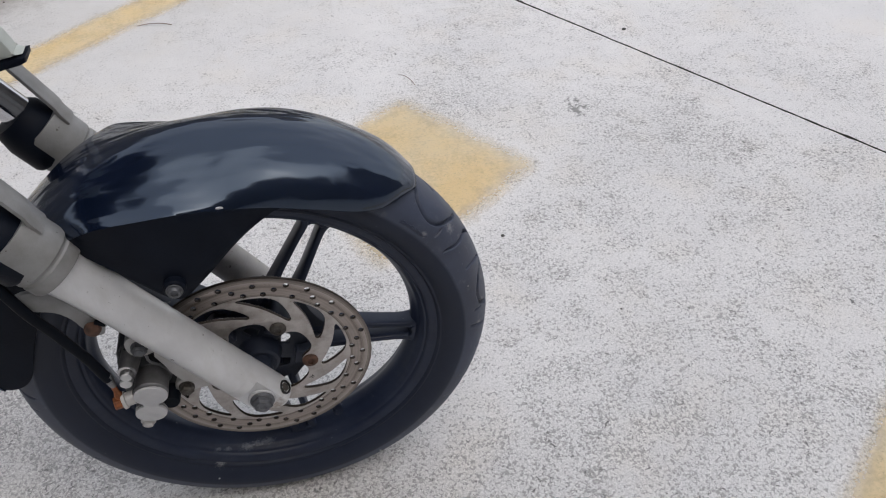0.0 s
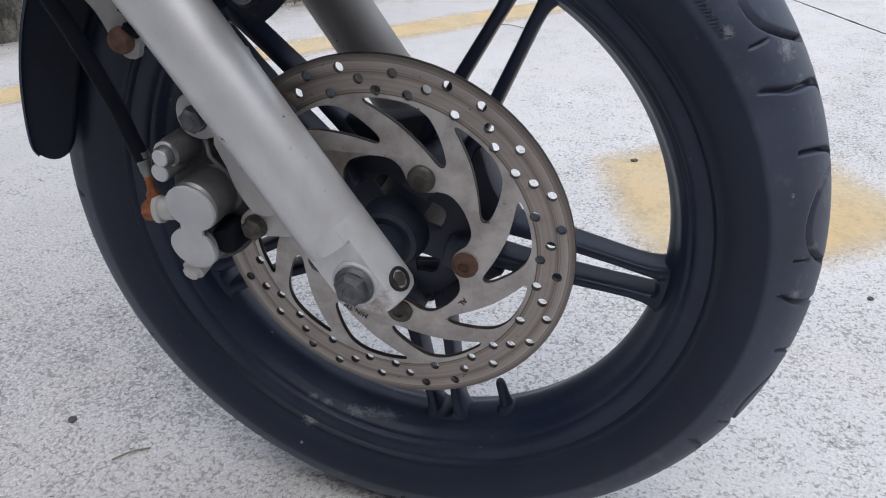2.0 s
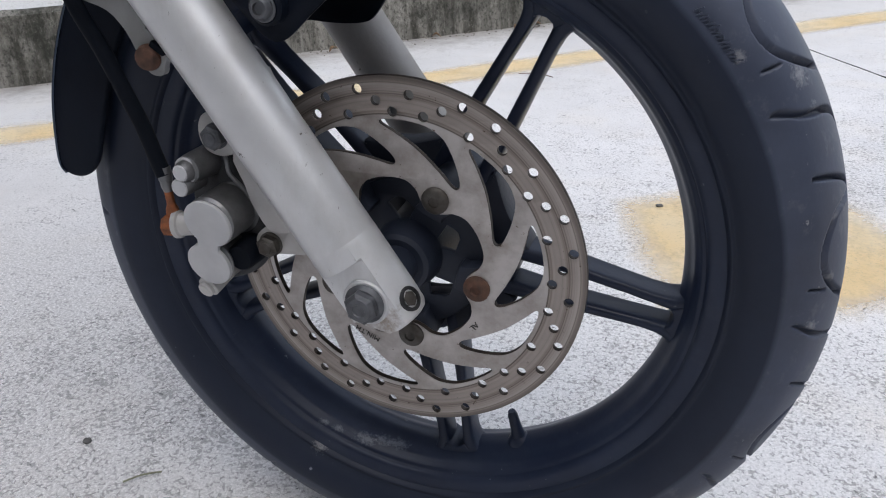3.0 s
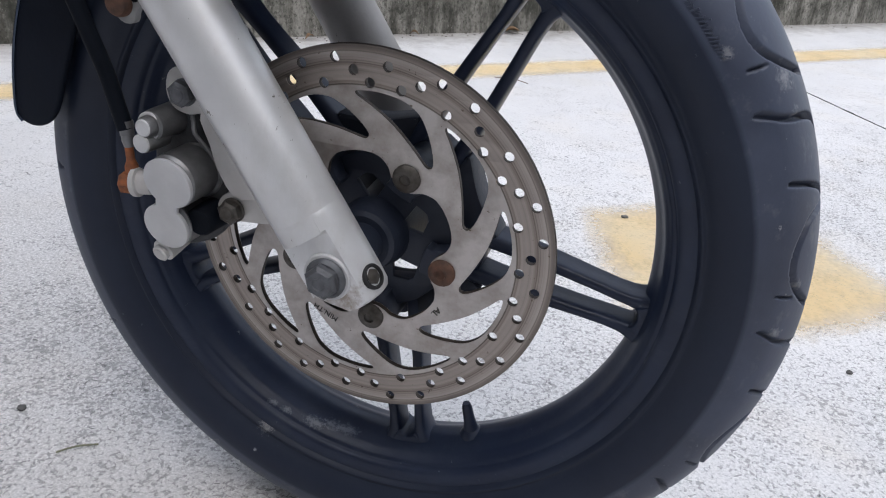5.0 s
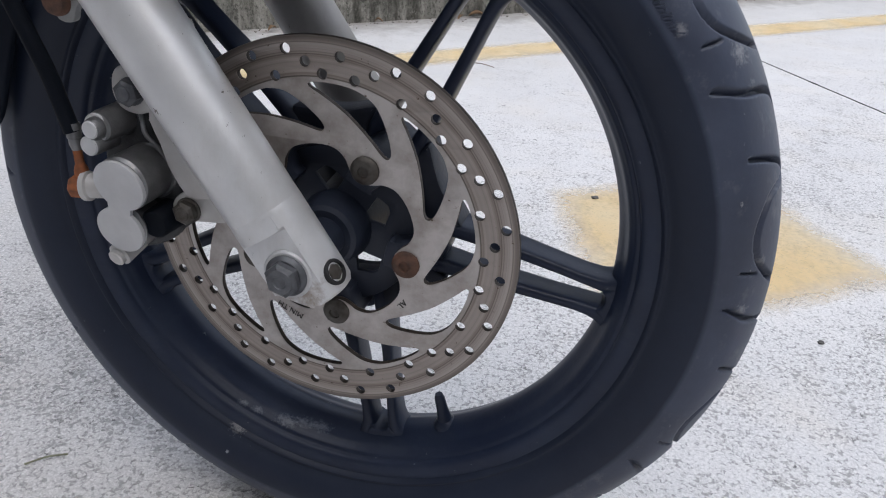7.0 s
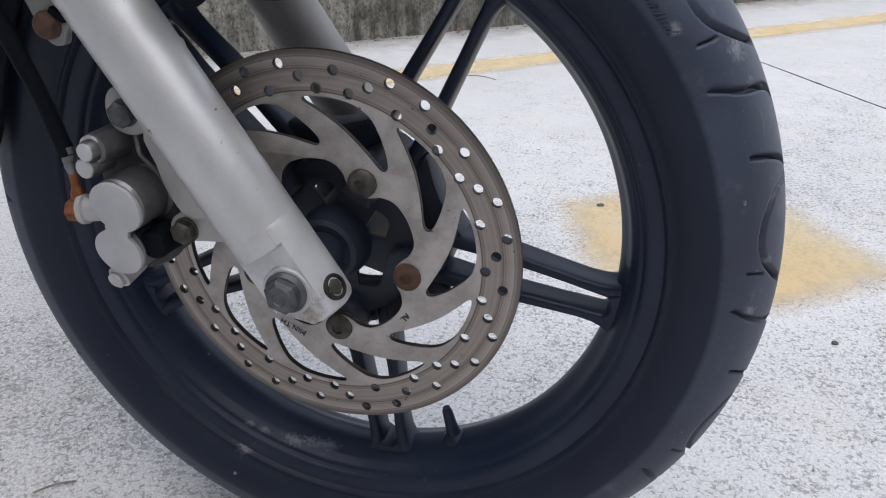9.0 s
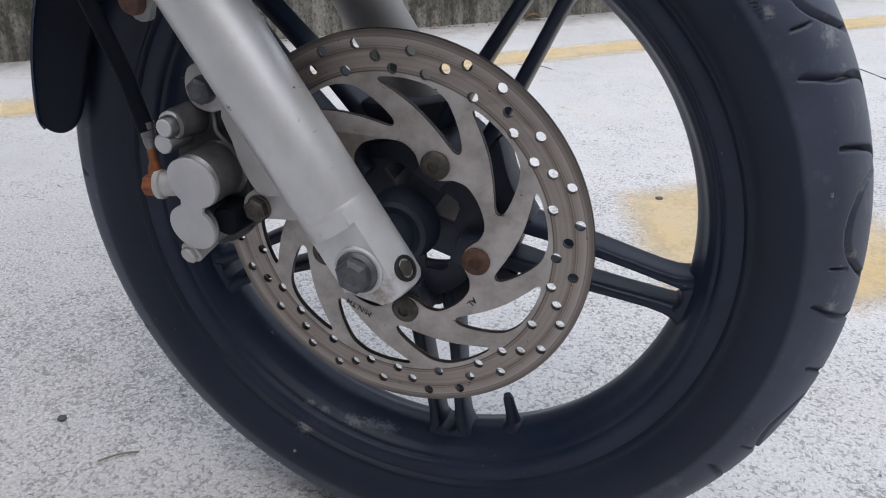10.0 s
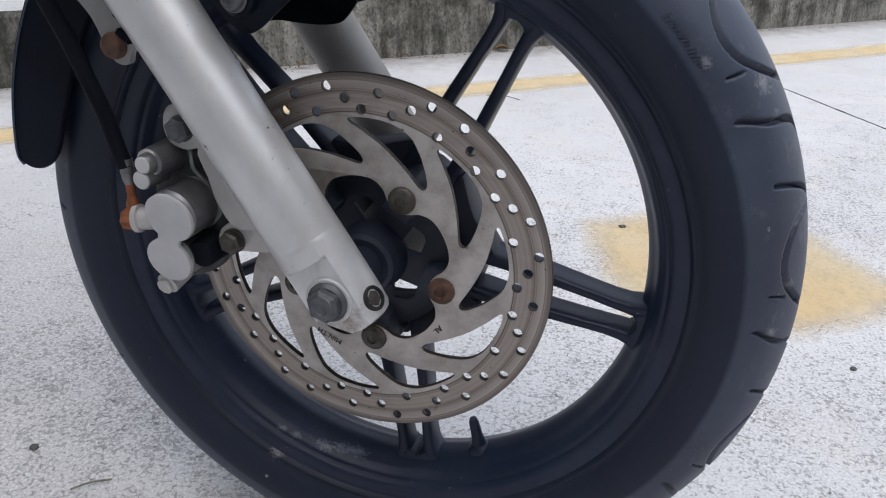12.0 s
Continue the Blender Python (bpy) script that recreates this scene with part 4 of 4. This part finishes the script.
    part("guard_tab", bm, M_COLLAR, leg, "flat grey guard tab", 30)
    return leg


near_leg = build_leg(-1)
far_leg = build_leg(1)


def build_axle():
    bm = bmesh.new()
    drum(bm, AXLE.x, -0.1040, -0.1088, AXLE.z, 0.0168, 0.001, 36)
    part("washer", bm, M_FACE, near_leg, "pale axle washer")
    bm = bmesh.new()
    rod(bm, (AXLE.x, -0.1085, AXLE.z), (AXLE.x, -0.1130, AXLE.z), [(0, 0.0141), (0.0018, 0.0143), (0.0030, 0.0134), (0.0042, 0.0120)], 36)
    hexagon(bm, (AXLE.x, -0.111, AXLE.z), (0, -1, 0), 0.0121, 0.0080, 0.0020)
    rod(bm, (AXLE.x, -0.1187, AXLE.z), (AXLE.x, -0.1202, AXLE.z), [(0, 0.0090), (0.0010, 0.0083), (0.0014, 0.0063), (0.0013, 0.0046), (0.0006, 0.0041)], 28)
    bolt = part("axle_bolt", bm, M_BOLT, near_leg, "dull hexagonal axle bolt head")
    bm = bmesh.new()
    rod(bm, (AXLE.x, -0.1, AXLE.z), (AXLE.x, 0.1, AXLE.z), [(0, 0.009), (0.2, 0.009)], 24)
    part("axle_shaft", bm, M_ZINC, near_leg)
    p = leg_point(-0.0140, 0.0243, -0.0965)
    out = (FRONT * 0.965 + Vector((0, -0.26, 0))).normalized()
    bm = bmesh.new()
    rod(bm, p - out * 0.006, p + out * 0.0015, [(0, 0.0088), (0.0065, 0.0088), (0.0075, 0.0078), (0.0074, 0.0066), (0.004, 0.0060)], 24)
    pinch = part("pinch_bolt", bm, M_BLACK, near_leg, "recessed dark pinch bolt")
    bm = bmesh.new()
    rod(bm, p - out * 0.004, p + out * 0.0010, [(0, 0.0056), (0.0045, 0.0056), (0.0050, 0.0045)], 6)
    part("bolt_core", bm, M_DIRTYBOLT, pinch)


build_axle()


# Caliper
def build_caliper():
    bm = bmesh.new()
    p1, p2 = (-0.1200, 0.0415), (-0.1290, 0.0060)
    drum(bm, p1[0], -0.1075, -0.058, ZC + p1[1], 0.0188, 0.002, 40)
    drum(bm, p2[0], -0.1015, -0.058, ZC + p2[1], 0.0178, 0.002, 40)
    cal = part("brake_caliper", bm, M_CAST, bike, "cast aluminium two-piston brake caliper")
    face = []
    a_ = math.degrees(math.atan2(p1[1] - p2[1], p1[0] - p2[0]))
    face += arc(p1[0], p1[1], 0.0182, a_ - 152, a_ + 152, 36)
    face += arc(p2[0], p2[1], 0.0174, a_ + 28, a_ + 332, 36)
    fm = plate([face], 0.0, 0.0035, 0.0006)
    for v in fm.verts:
        k = (v.co.z - ZC - p2[1]) / (p1[1] - p2[1])
        v.co.y += -0.1045 - 0.0060 * k
    part("piston_cover", fm, M_FACE, cal, "flat pale silver figure-eight face")
    body = smooth_line([(-0.1500, 0.0740), (-0.1330, 0.0910), (-0.1180, 0.0900), (-0.1130, 0.0700), (-0.1000, 0.0480), (-0.0950, 0.0250), (-0.0990, 0.0020), (-0.1120, -0.0120), (-0.1350, -0.0200), (-0.1500, -0.0100), (-0.1560, 0.0150), (-0.1540, 0.0450)], 4)
    part("caliper_body", plate([body], -0.078, -0.066, 0.004, 3), M_DARKCAST, cal)
    part("caliper_bridge", plate([[(x * 1.0 - 0.002, z) for x, z in body]], -0.066, -0.020, 0.004, 3), M_DARKCAST, cal)
    for c_, r_, y_ in ((p1, 0.0200, -0.0790), (p2, 0.0190, -0.0770)):
        rib = bmesh.new()
        rod(rib, (c_[0] + 0.002, y_, ZC + c_[1]), (c_[0] + 0.002, y_ + 0.004, ZC + c_[1]), [(0, r_ - 0.001), (0.0008, r_), (0.0024, r_), (0.004, r_ - 0.002)], 40)
        part("casting_rib", rib, M_CAST, cal, "pale casting seam")
    seam = bmesh.new()
    tube(seam, [(-0.1190, -0.0800, ZC + 0.0880), (-0.1165, -0.0815, ZC + 0.0780), (-0.1155, -0.0815, ZC + 0.0690), (-0.1080, -0.0805, ZC + 0.0600), (-0.1020, -0.0790, ZC + 0.0500), (-0.0985, -0.0780, ZC + 0.0380)], 0.0016, 8)
    part("casting_rib", seam, M_CAST, cal, "pale casting seam")
    pin = bmesh.new()
    rod(pin, (-0.1370, -0.1070, ZC + 0.0765), (-0.1330, -0.060, ZC + 0.0765), [(0, 0.0062), (0.002, 0.0072), (0.006, 0.0076), (0.0075, 0.0098), (0.012, 0.0105), (0.046, 0.0120)], 24)
    part("slide_pin", pin, M_CAST, cal)
    for (x, y, z), r in (((-0.1371, -0.1069, ZC + 0.0765), 0.0060), ((-0.1371, -0.1000, ZC + 0.0765), 0.0094), ((-0.1406, -0.1058, ZC + 0.0650), 0.0066)):
        tip = bmesh.new()
        rod(tip, (x, y + 0.0015, z), (x, y - 0.0012, z), [(0, r), (0.0019, r), (0.0027, r - 0.0008)], 22)
        part("pin_face", tip, M_FACE, cal, "flat pale painted pin face")
    b = bmesh.new()
    rod(b, (-0.1405, -0.1060, ZC + 0.0650), (-0.1380, -0.085, ZC + 0.0660), [(0, 0.0060), (0.0015, 0.0070), (0.020, 0.0075)], 20)
    part("bleed_boss", b, M_CAST, cal)
    b = bmesh.new()
    rod(b, (-0.1405, -0.1000, ZC - 0.0205), (-0.1375, -0.075, ZC - 0.0120), [(0, 0.0050), (0.001, 0.0062), (0.004, 0.0064), (0.005, 0.0086), (0.024, 0.0095)], 20)
    part("lower_pin_boss", b, M_LUG, cal)
    b = bmesh.new()
    rod(b, (-0.1060, -0.0985, ZC + 0.0115), (-0.1060, -0.06, ZC + 0.0115), [(0, 0.0090), (0.002, 0.0105), (0.038, 0.0120)], 24)
    part("pin_boot", b, M_HOSE, cal, "black rubber slide-pin boot")
    b = bmesh.new()
    hexagon(b, (-0.1535, -0.101, ZC + 0.0325), (-1, -0.25, 0.05), 0.0076, 0.010)
    part("banjo_bolt", b, M_ORANGE, cal, "orange rusted banjo bolt")
    b = bmesh.new()
    rod(b, (-0.1400, -0.099, ZC + 0.0350), (-0.1560, -0.102, ZC + 0.0335), [(0, 0.0085), (0.009, 0.0085), (0.010, 0.0102), (0.0135, 0.0102), (0.014, 0.0085)], 20)
    part("hose_inlet", b, M_LUG, cal)
    b = bmesh.new()
    rod(b, (-0.1555, -0.1000, ZC + 0.0400), (-0.1570, -0.0990, ZC + 0.0600), [(0, 0.0048), (0.005, 0.0046), (0.009, 0.0030), (0.020, 0.0030)], 16)
    part("hose_crimp", b, M_ORANGE, cal, "rusty hose end fitting")
    b = bmesh.new()
    rod(b, (-0.1565, -0.0990, ZC + 0.0580), (-0.1585, -0.0980, ZC + 0.0750), [(0, 0.0032), (0.004, 0.0044), (0.008, 0.0044), (0.0085, 0.0049), (0.013, 0.0047), (0.0135, 0.0053), (0.018, 0.0051)], 16)
    part("hose_ferrule", b, M_CAST, cal, "dull metal hose ferrule")
    b = bmesh.new()
    tube(b, [(-0.1585, -0.0985, ZC + 0.0700), (-0.1625, -0.0985, ZC + 0.0840), (-0.1690, -0.098, ZC + 0.1060), (-0.1770, -0.099, ZC + 0.128), (-0.1880, -0.100, ZC + 0.157), (-0.1990, -0.104, ZC + 0.188), (-0.214, -0.104, ZC + 0.235), (-0.236, -0.092, ZC + 0.295), (-0.26, -0.08, ZC + 0.40)], 0.0057)
    part("brake_hose", b, M_HOSE, cal, "black rubber brake hose")
    return cal


build_caliper()


def build_brackets():
    upper = [(-0.0780, 0.1450), (-0.1000, 0.1300), (-0.1170, 0.1180), (-0.1300, 0.1110), (-0.1335, 0.0980), (-0.1290, 0.0870), (-0.1170, 0.0830), (-0.1030, 0.0860), (-0.0700, 0.0880)]
    part("caliper_bracket", plate([smooth_line(upper, 4)], -0.086, -0.070, 0.002), M_LUG, near_leg)
    lower = [(-0.0620, 0.0640), (-0.0800, 0.0400), (-0.0955, 0.0280), (-0.0985, 0.0190), (-0.0920, 0.0110), (-0.0800, 0.0120), (-0.0450, 0.0190), (-0.0300, 0.0500)]
    part("caliper_bracket", plate([smooth_line(lower, 4)], -0.086, -0.068, 0.002), M_LUG, near_leg)
    web = [(-0.0700, 0.1150), (-0.1050, 0.0900), (-0.1000, 0.0660), (-0.0930, 0.0450), (-0.0780, 0.0300), (-0.0400, 0.0500)]
    part("bracket_web", plate([smooth_line(web, 3)], -0.089, -0.075, 0.0015), M_LUG, near_leg)
    for x, z, r, m, label in ((-0.1182, 0.0985, 0.0088, M_BOLT, "grimy upper caliper bolt"), (-0.0857, 0.0205, 0.0085, M_DIRTYBOLT, "grimy lower caliper bolt")):
        bm = bmesh.new()
        drum(bm, x, -0.085, -0.0880, ZC + z, r * 1.06, 0.0008, 28)
        hexagon(bm, (x, -0.0880, ZC + z), (0, -1, 0), r, 0.0065, 0.0015)
        rod(bm, (x, -0.0940, ZC + z), (x, -0.0952, ZC + z), [(0, r * 0.62), (0.0012, r * 0.5)], 20)
        part("caliper_bolt", bm, m, near_leg, label)
    arm = [(-0.1360, 0.1520), (-0.1400, 0.1430), (-0.1500, 0.1430), (-0.1570, 0.1540), (-0.1640, 0.1700), (-0.1760, 0.1830), (-0.1960, 0.1900), (-0.2120, 0.2010), (-0.2040, 0.2120), (-0.1860, 0.2140), (-0.1620, 0.2040), (-0.1450, 0.1880), (-0.1250, 0.1830), (-0.1200, 0.1700)]
    part("hose_guide", plate([smooth_line(arm, 3)], -0.102, -0.096, 0.001), M_COLLAR, near_leg, "dull metal brake-hose guide, darkened for shade")
    bm = bmesh.new()
    rod(bm, (-0.1480, -0.102, ZC + 0.1545), (-0.1480, -0.110, ZC + 0.1545), [(0, 0.0086), (0.003, 0.0086), (0.006, 0.0073), (0.0078, 0.0042)], 20)
    part("guide_bolt", bm, M_RUST, near_leg, "rusty round-headed bolt")
    bm = bmesh.new()
    for z in (0.172, 0.161):
        bmesh.ops.create_cube(bm, size=1, matrix=Matrix.Translation((-0.139, -0.1005, ZC + z)) @ Matrix.Rotation(radians(35), 4, "Y") @ Matrix.Diagonal((0.011, 0.010, 0.004, 1)))
    part("cable_tie", bm, M_HOSE, near_leg, "black cable tie")


build_brackets()


# Fender
FENDER_A = np.arange(45.0, 175.01, 1.0)


def eased(at, values):
    """Values along the fender, with the corners of their course rounded off."""
    line = np.interp(np.concatenate((np.full(6, 45.0), FENDER_A, np.full(6, 175.0))), at, values)
    return np.convolve(line, np.hanning(15)[1:-1] / np.hanning(15).sum(), "valid")


FENDER_CROWN = eased([45, 50, 58, 70, 90, 104, 115, 130, 150, 175], [0.3000, 0.3070, 0.3092, 0.3122, 0.3140, 0.3160, 0.3175, 0.3150, 0.3120, 0.3100])
FENDER_HALF = eased([45, 46.5, 49, 53, 59, 72, 90, 104, 113, 119, 126, 150, 166, 171, 175], [0.012, 0.034, 0.050, 0.062, 0.070, 0.078, 0.083, 0.095, 0.101, 0.086, 0.066, 0.062, 0.060, 0.050, 0.034])
FENDER_EDGE = eased([45, 46.5, 49, 53, 59, 70, 90, 104, 113, 119, 126, 150, 166, 171, 175], [0.2985, 0.2940, 0.2830, 0.2710, 0.2630, 0.2600, 0.2640, 0.2820, 0.3000, 0.2940, 0.2780, 0.2780, 0.2820, 0.2900, 0.3000])
FENDER_BRIM = eased([45, 78, 92, 175], [0.0, 0.0, 1.0, 1.0])
FENDER_BELL = eased([45, 70, 92, 110, 122, 175], [0.0, 0.15, 0.7, 1.0, 0.0, 0.0])
FENDER_SKIRT = eased([45, 66, 76, 85.4, 94.3, 102.7, 108, 112, 115, 118, 122, 175], [0.310, 0.302, 0.263, 0.2250, 0.197, 0.180, 0.172, 0.176, 0.210, 0.280, 0.310, 0.310])


def build_fender():
    """One shell: a rounded crown that flares to a crease above the fork, and skirts that drop from it inside the legs."""
    bm = bmesh.new()
    grid = []
    for i in range(125):
        a, crown, half, edge, bell = FENDER_A[i], FENDER_CROWN[i], FENDER_HALF[i], FENDER_EDGE[i], FENDER_BELL[i]
        low = min(FENDER_SKIRT[i], edge - 0.0005)
        line = []
        for j in range(33):
            s = -1 + 2 * j / 32
            q = s * math.pi / 2
            round_d, round_r = half * math.sin(q), edge + (crown - edge) * max(math.cos(q), 0.0) ** 0.88
            t = abs(s)
            x, brim = 1 - (1 - t) ** 1.6, FENDER_BRIM[i]
            d = x + (t - x) * brim
            drop = 1 - (1 - x ** 1.6) ** 0.625
            drop += (t * t * (2.8 - 1.8 * t) - drop) * brim
            d = round_d + (math.copysign(half * d, s) - round_d) * bell
            r = round_r + (crown - (crown - edge) * drop - round_r) * bell
            if d > 0:
                d *= 1 - 0.10 * bell
            line.append((d, r))
        near, away = line[0], line[-1]
        down = [k / 8 for k in range(1, 9)]
        inner = -float(np.interp(a, (84.0, 104.0), (half - 0.001, 0.0925)))
        tuck = min(1.0, (edge - low) / 0.05)
        line = [(near[0] + (inner - near[0]) * k ** 0.5 * tuck, near[1] + (low - near[1]) * k) for k in down[::-1]] + line
        line += [(away[0] + (min(0.0750, away[0]) - away[0]) * k ** 0.5 * tuck, away[1] + (low - away[1]) * k) for k in down]
        grid.append([bm.verts.new((WHEEL_X + r * math.cos(radians(a)), d, ZC + r * math.sin(radians(a)))) for d, r in line])
    for one, two in zip(grid[:-1], grid[1:]):
        for j in range(len(one) - 1):
            bm.faces.new((one[j], one[j + 1], two[j + 1], two[j])).material_index = 0 if 8 <= j < 40 else 1
    crest = [grid[i][31].co.copy() for i in range(4, 69, 4)]
    me = finish_mesh("front_fender", bm, [M_FENDER, M_PLASTIC], True, 60)
    ob = new("front_fender", me)
    ob.parent = bike
    mod = ob.modifiers.new("thickness", "SOLIDIFY")
    mod.thickness, mod.offset = 0.0028, 0.0
    bead = bmesh.new()
    tube(bead, crest, 0.0014, 10, 4)
    part("fender_edge", bead, M_FENDER, ob, "raised bead along the crown")
    return tagged(ob, "glossy black front fender reflecting the sky")


fender = build_fender()


def build_fender_sides():
    for side in (-1, 1):
        # inner edge widened: its black stands in for shade on the tyre behind
        tail = [(-0.1200, 0.2300), (-0.1600, 0.2150), (-0.1900, 0.1780), (-0.2140, 0.1380), (-0.2330, 0.0960), (-0.2480, 0.0600), (-0.2640, 0.0465), (-0.2810, 0.0480), (-0.2855, 0.0610), (-0.2760, 0.1100), (-0.2550, 0.1600), (-0.2240, 0.2050), (-0.1800, 0.2400), (-0.1350, 0.2660)]
        y = 0.0640 * side
        part("fender_side", plate([smooth_line(tail, 4)], y - 0.003, y + 0.003, 0.0020, 3), M_PLASTIC, fender, "dark rear side of the fender, widened over the shaded tyre")
        rib = bmesh.new()
        tube(rib, [(x, y + 0.003 * side, ZC + z) for x, z in tail[7:13]], 0.0012, 10, 6)
        part("fender_edge", rib, M_FENDER, fender, "glossy rolled edge")
    panel = [(-0.0500, 0.1850), (-0.0620, 0.1560), (-0.0800, 0.1480), (-0.1200, 0.1490), (-0.1420, 0.1560), (-0.1650, 0.2300), (-0.1200, 0.2800), (-0.0600, 0.2650)]
    part("fender_side", plate([smooth_line(panel, 4)], 0.0660, 0.0700, 0.001), M_PLASTIC, fender, "dark inner panel of the fender")
    bm = bmesh.new()
    bmesh.ops.create_uvsphere(bm, u_segments=10, v_segments=6, radius=0.0042, matrix=Matrix.Translation((0.0052, -0.0822, ZC + 0.2660)) @ Matrix.Rotation(radians(30), 4, "X") @ Matrix.Diagonal((1.0, 0.35, 0.8, 1)))
    part("paint_chip", bm, M_FACE, fender, "small white chip")
    bm = bmesh.new()
    drum(bm, -0.0567, -0.092, -0.104, ZC + 0.1886, 0.0115, 0.002, 24)
    part("stay_boss", bm, M_PLASTIC, fender)
    bm = bmesh.new()
    drum(bm, -0.0567, -0.104, -0.1060, ZC + 0.1886, 0.0088, 0.0008, 28)
    rod(bm, (-0.0567, -0.1060, ZC + 0.1886), (-0.0567, -0.1110, ZC + 0.1886), [(0, 0.0070), (0.003, 0.0068), (0.0045, 0.0056), (0.0046, 0.0038), (0.0025, 0.0034)], 20)
    part("stay_bolt", bm, M_BOLT, fender, "dull grey fender mounting bolt")


build_fender_sides()


def build_cowl():
    """The lower tip of the cowl above the fork, the headlight shell and the yoke that joins the legs. Yoke and shell
    are unseen; the shell is added to shade the fork.
    """
    lip = [(-0.1540, 0.3885), (-0.1550, 0.3825), (-0.1620, 0.3795), (-0.1850, 0.3755), (-0.2300, 0.3720), (-0.2300, 0.3820), (-0.1850, 0.3840), (-0.1640, 0.3876)]
    cowl = part("cowl_lip", plate([lip], 0.045, 0.075, 0.003), M_PLASTIC, bike, "black lower lip of the cowl")
    panel = [(-0.1570, 0.3895), (-0.1645, 0.3920), (-0.1662, 0.3985), (-0.1700, 0.4085), (-0.1755, 0.4210), (-0.1860, 0.4400), (-0.2400, 0.5000), (-0.2400, 0.3830), (-0.1850, 0.3850), (-0.1640, 0.3885)]
    part("cowl_panel", plate([panel], 0.048, 0.072, 0.004), M_PALE, cowl, "pale cowl panel")
    bm = bmesh.new()
    rod(bm, leg_point(0.60, 0, -0.125), leg_point(0.60, 0, 0.125), [(0, 0.024), (0.004, 0.029), (0.05, 0.029), (0.10, 0.040), (0.15, 0.040), (0.20, 0.029), (0.246, 0.029), (0.25, 0.024)], 28)
    part("lower_yoke", bm, M_PLASTIC, bike, "black fork yoke")
    bm = bmesh.new()
    rod(bm, (-0.185, 0, ZC + 0.615), (-0.52, 0, ZC + 0.71), [(0, 0.05), (0.015, 0.10), (0.06, 0.145), (0.13, 0.17), (0.24, 0.17), (0.32, 0.12), (0.345, 0.05)], 40)
    part("unseen_headlight_shell", bm, M_PLASTIC, bike, "black headlight shell, unseen, added to shade the fork")


build_cowl()


# ---- small things on the ground ----
def sliver(name, points, radius, material, label, category, group=""):
    bm = bmesh.new()
    tube(bm, points, radius, 6, 4)
    return thing(name, bm, material, label, category, group)


sliver("dry_stalk", [(-0.342, 1.584, 0.004), (-0.313, 1.585, 0.006), (-0.277, 1.578, 0.007), (-0.243, 1.566, 0.004)], 0.0013, M_STRAW, "thin dry brown stalk lying on the concrete", "stalk")
sliver("dry_stalk", [(0.352, 1.105, 0.002), (0.365, 1.095, 0.004), (0.378, 1.07, 0.004), (0.385, 1.045, 0.002)], 0.0008, M_STRAW, "short dark stalk lying on the concrete", "stalk")
sliver("grass_blade", [(-0.321, -0.062, 0.002), (-0.307, -0.049, 0.004), (-0.292, -0.037, 0.002)], 0.0010, M_GRASS, "faded green grass blade on the concrete", "grass blade")


def pebble(x, y, size, seed):
    rng = random.Random(seed)
    bm = bmesh.new()
    bmesh.ops.create_icosphere(bm, subdivisions=2, radius=size)
    for v in bm.verts:
        v.co *= rng.uniform(0.75, 1.15)
        v.co.z *= 0.5
    return thing("grit_stone", bm, M_STONE, "small dark grit stone on pale concrete", "stone", "grit on the yard", at=Matrix.Translation((x, y, size * 0.35)))


for i, (x, y, s) in enumerate(((0.1214, 0.781, 0.0065), (0.4463, 0.4257, 0.0042), (-0.4027, -0.0217, 0.0050), (1.009, 1.185, 0.006), (0.262, 0.30, 0.002), (0.60, 0.18, 0.002))):
    pebble(x, y, s, i)


def dry_leaf(x, y, size, turn, seed):
    rng = random.Random(seed)
    bm = bmesh.new()
    rows = []
    for i in range(7):
        k = i / 6
        w = size * 0.32 * math.sin(math.pi * (0.06 + 0.88 * k))
        z = 0.004 + 0.010 * math.sin(k * 2.6) + rng.uniform(0, 0.002)
        rows.append([bm.verts.new((size * (k - 0.5), s * w, z + abs(s) * w * 0.5)) for s in (-1, 0, 1)])
    for a, b in zip(rows[:-1], rows[1:]):
        for k in range(2):
            bm.faces.new((a[k], a[k + 1], b[k + 1], b[k]))
    ob = thing("dry_leaf", bm, M_LEAF, "curled brown leaf at the foot of the kerb", "leaf", "leaves by the kerb", at=pose(x, y, 0, 0, 0, turn))
    mod = ob.modifiers.new("thickness", "SOLIDIFY")
    mod.thickness = 0.0006
    return ob


n_wall = Vector((-WALL_WAY.y, WALL_WAY.x))
for i, (s, o, size, turn) in enumerate(((0.02, -0.03, 0.055, 20), (-0.05, -0.045, 0.030, 80), (0.35, -0.035, 0.028, 130), (-0.34, -0.03, 0.03, 200), (0.75, -0.04, 0.025, 10), (-0.7, -0.05, 0.03, 60))):
    p = WALL_AT + WALL_WAY * s + n_wall * o
    dry_leaf(p.x, p.y, size, turn, i)


def build_litter():
    """Grit and dust washed against the kerb's foot."""
    bm = bmesh.new()
    rng = random.Random(12)
    for i in range(260):
        s, o = rng.uniform(-1.6, 2.2), -abs(rng.gauss(0, 0.035)) - 0.004
        p = WALL_AT + WALL_WAY * s + n_wall * o
        r = rng.uniform(0.0008, 0.0030)
        bmesh.ops.create_icosphere(bm, subdivisions=1, radius=r, matrix=Matrix.Translation((p.x, p.y, r * 0.4)) @ Matrix.Rotation(rng.uniform(0, 6), 4, "Z") @ Matrix.Diagonal((rng.uniform(0.8, 2.2), 1, 0.6, 1)))
    return thing("kerb_litter", bm, M_LITTER, "brown grit and leaf litter along the kerb's foot", "litter", kind="stuff")


build_litter()
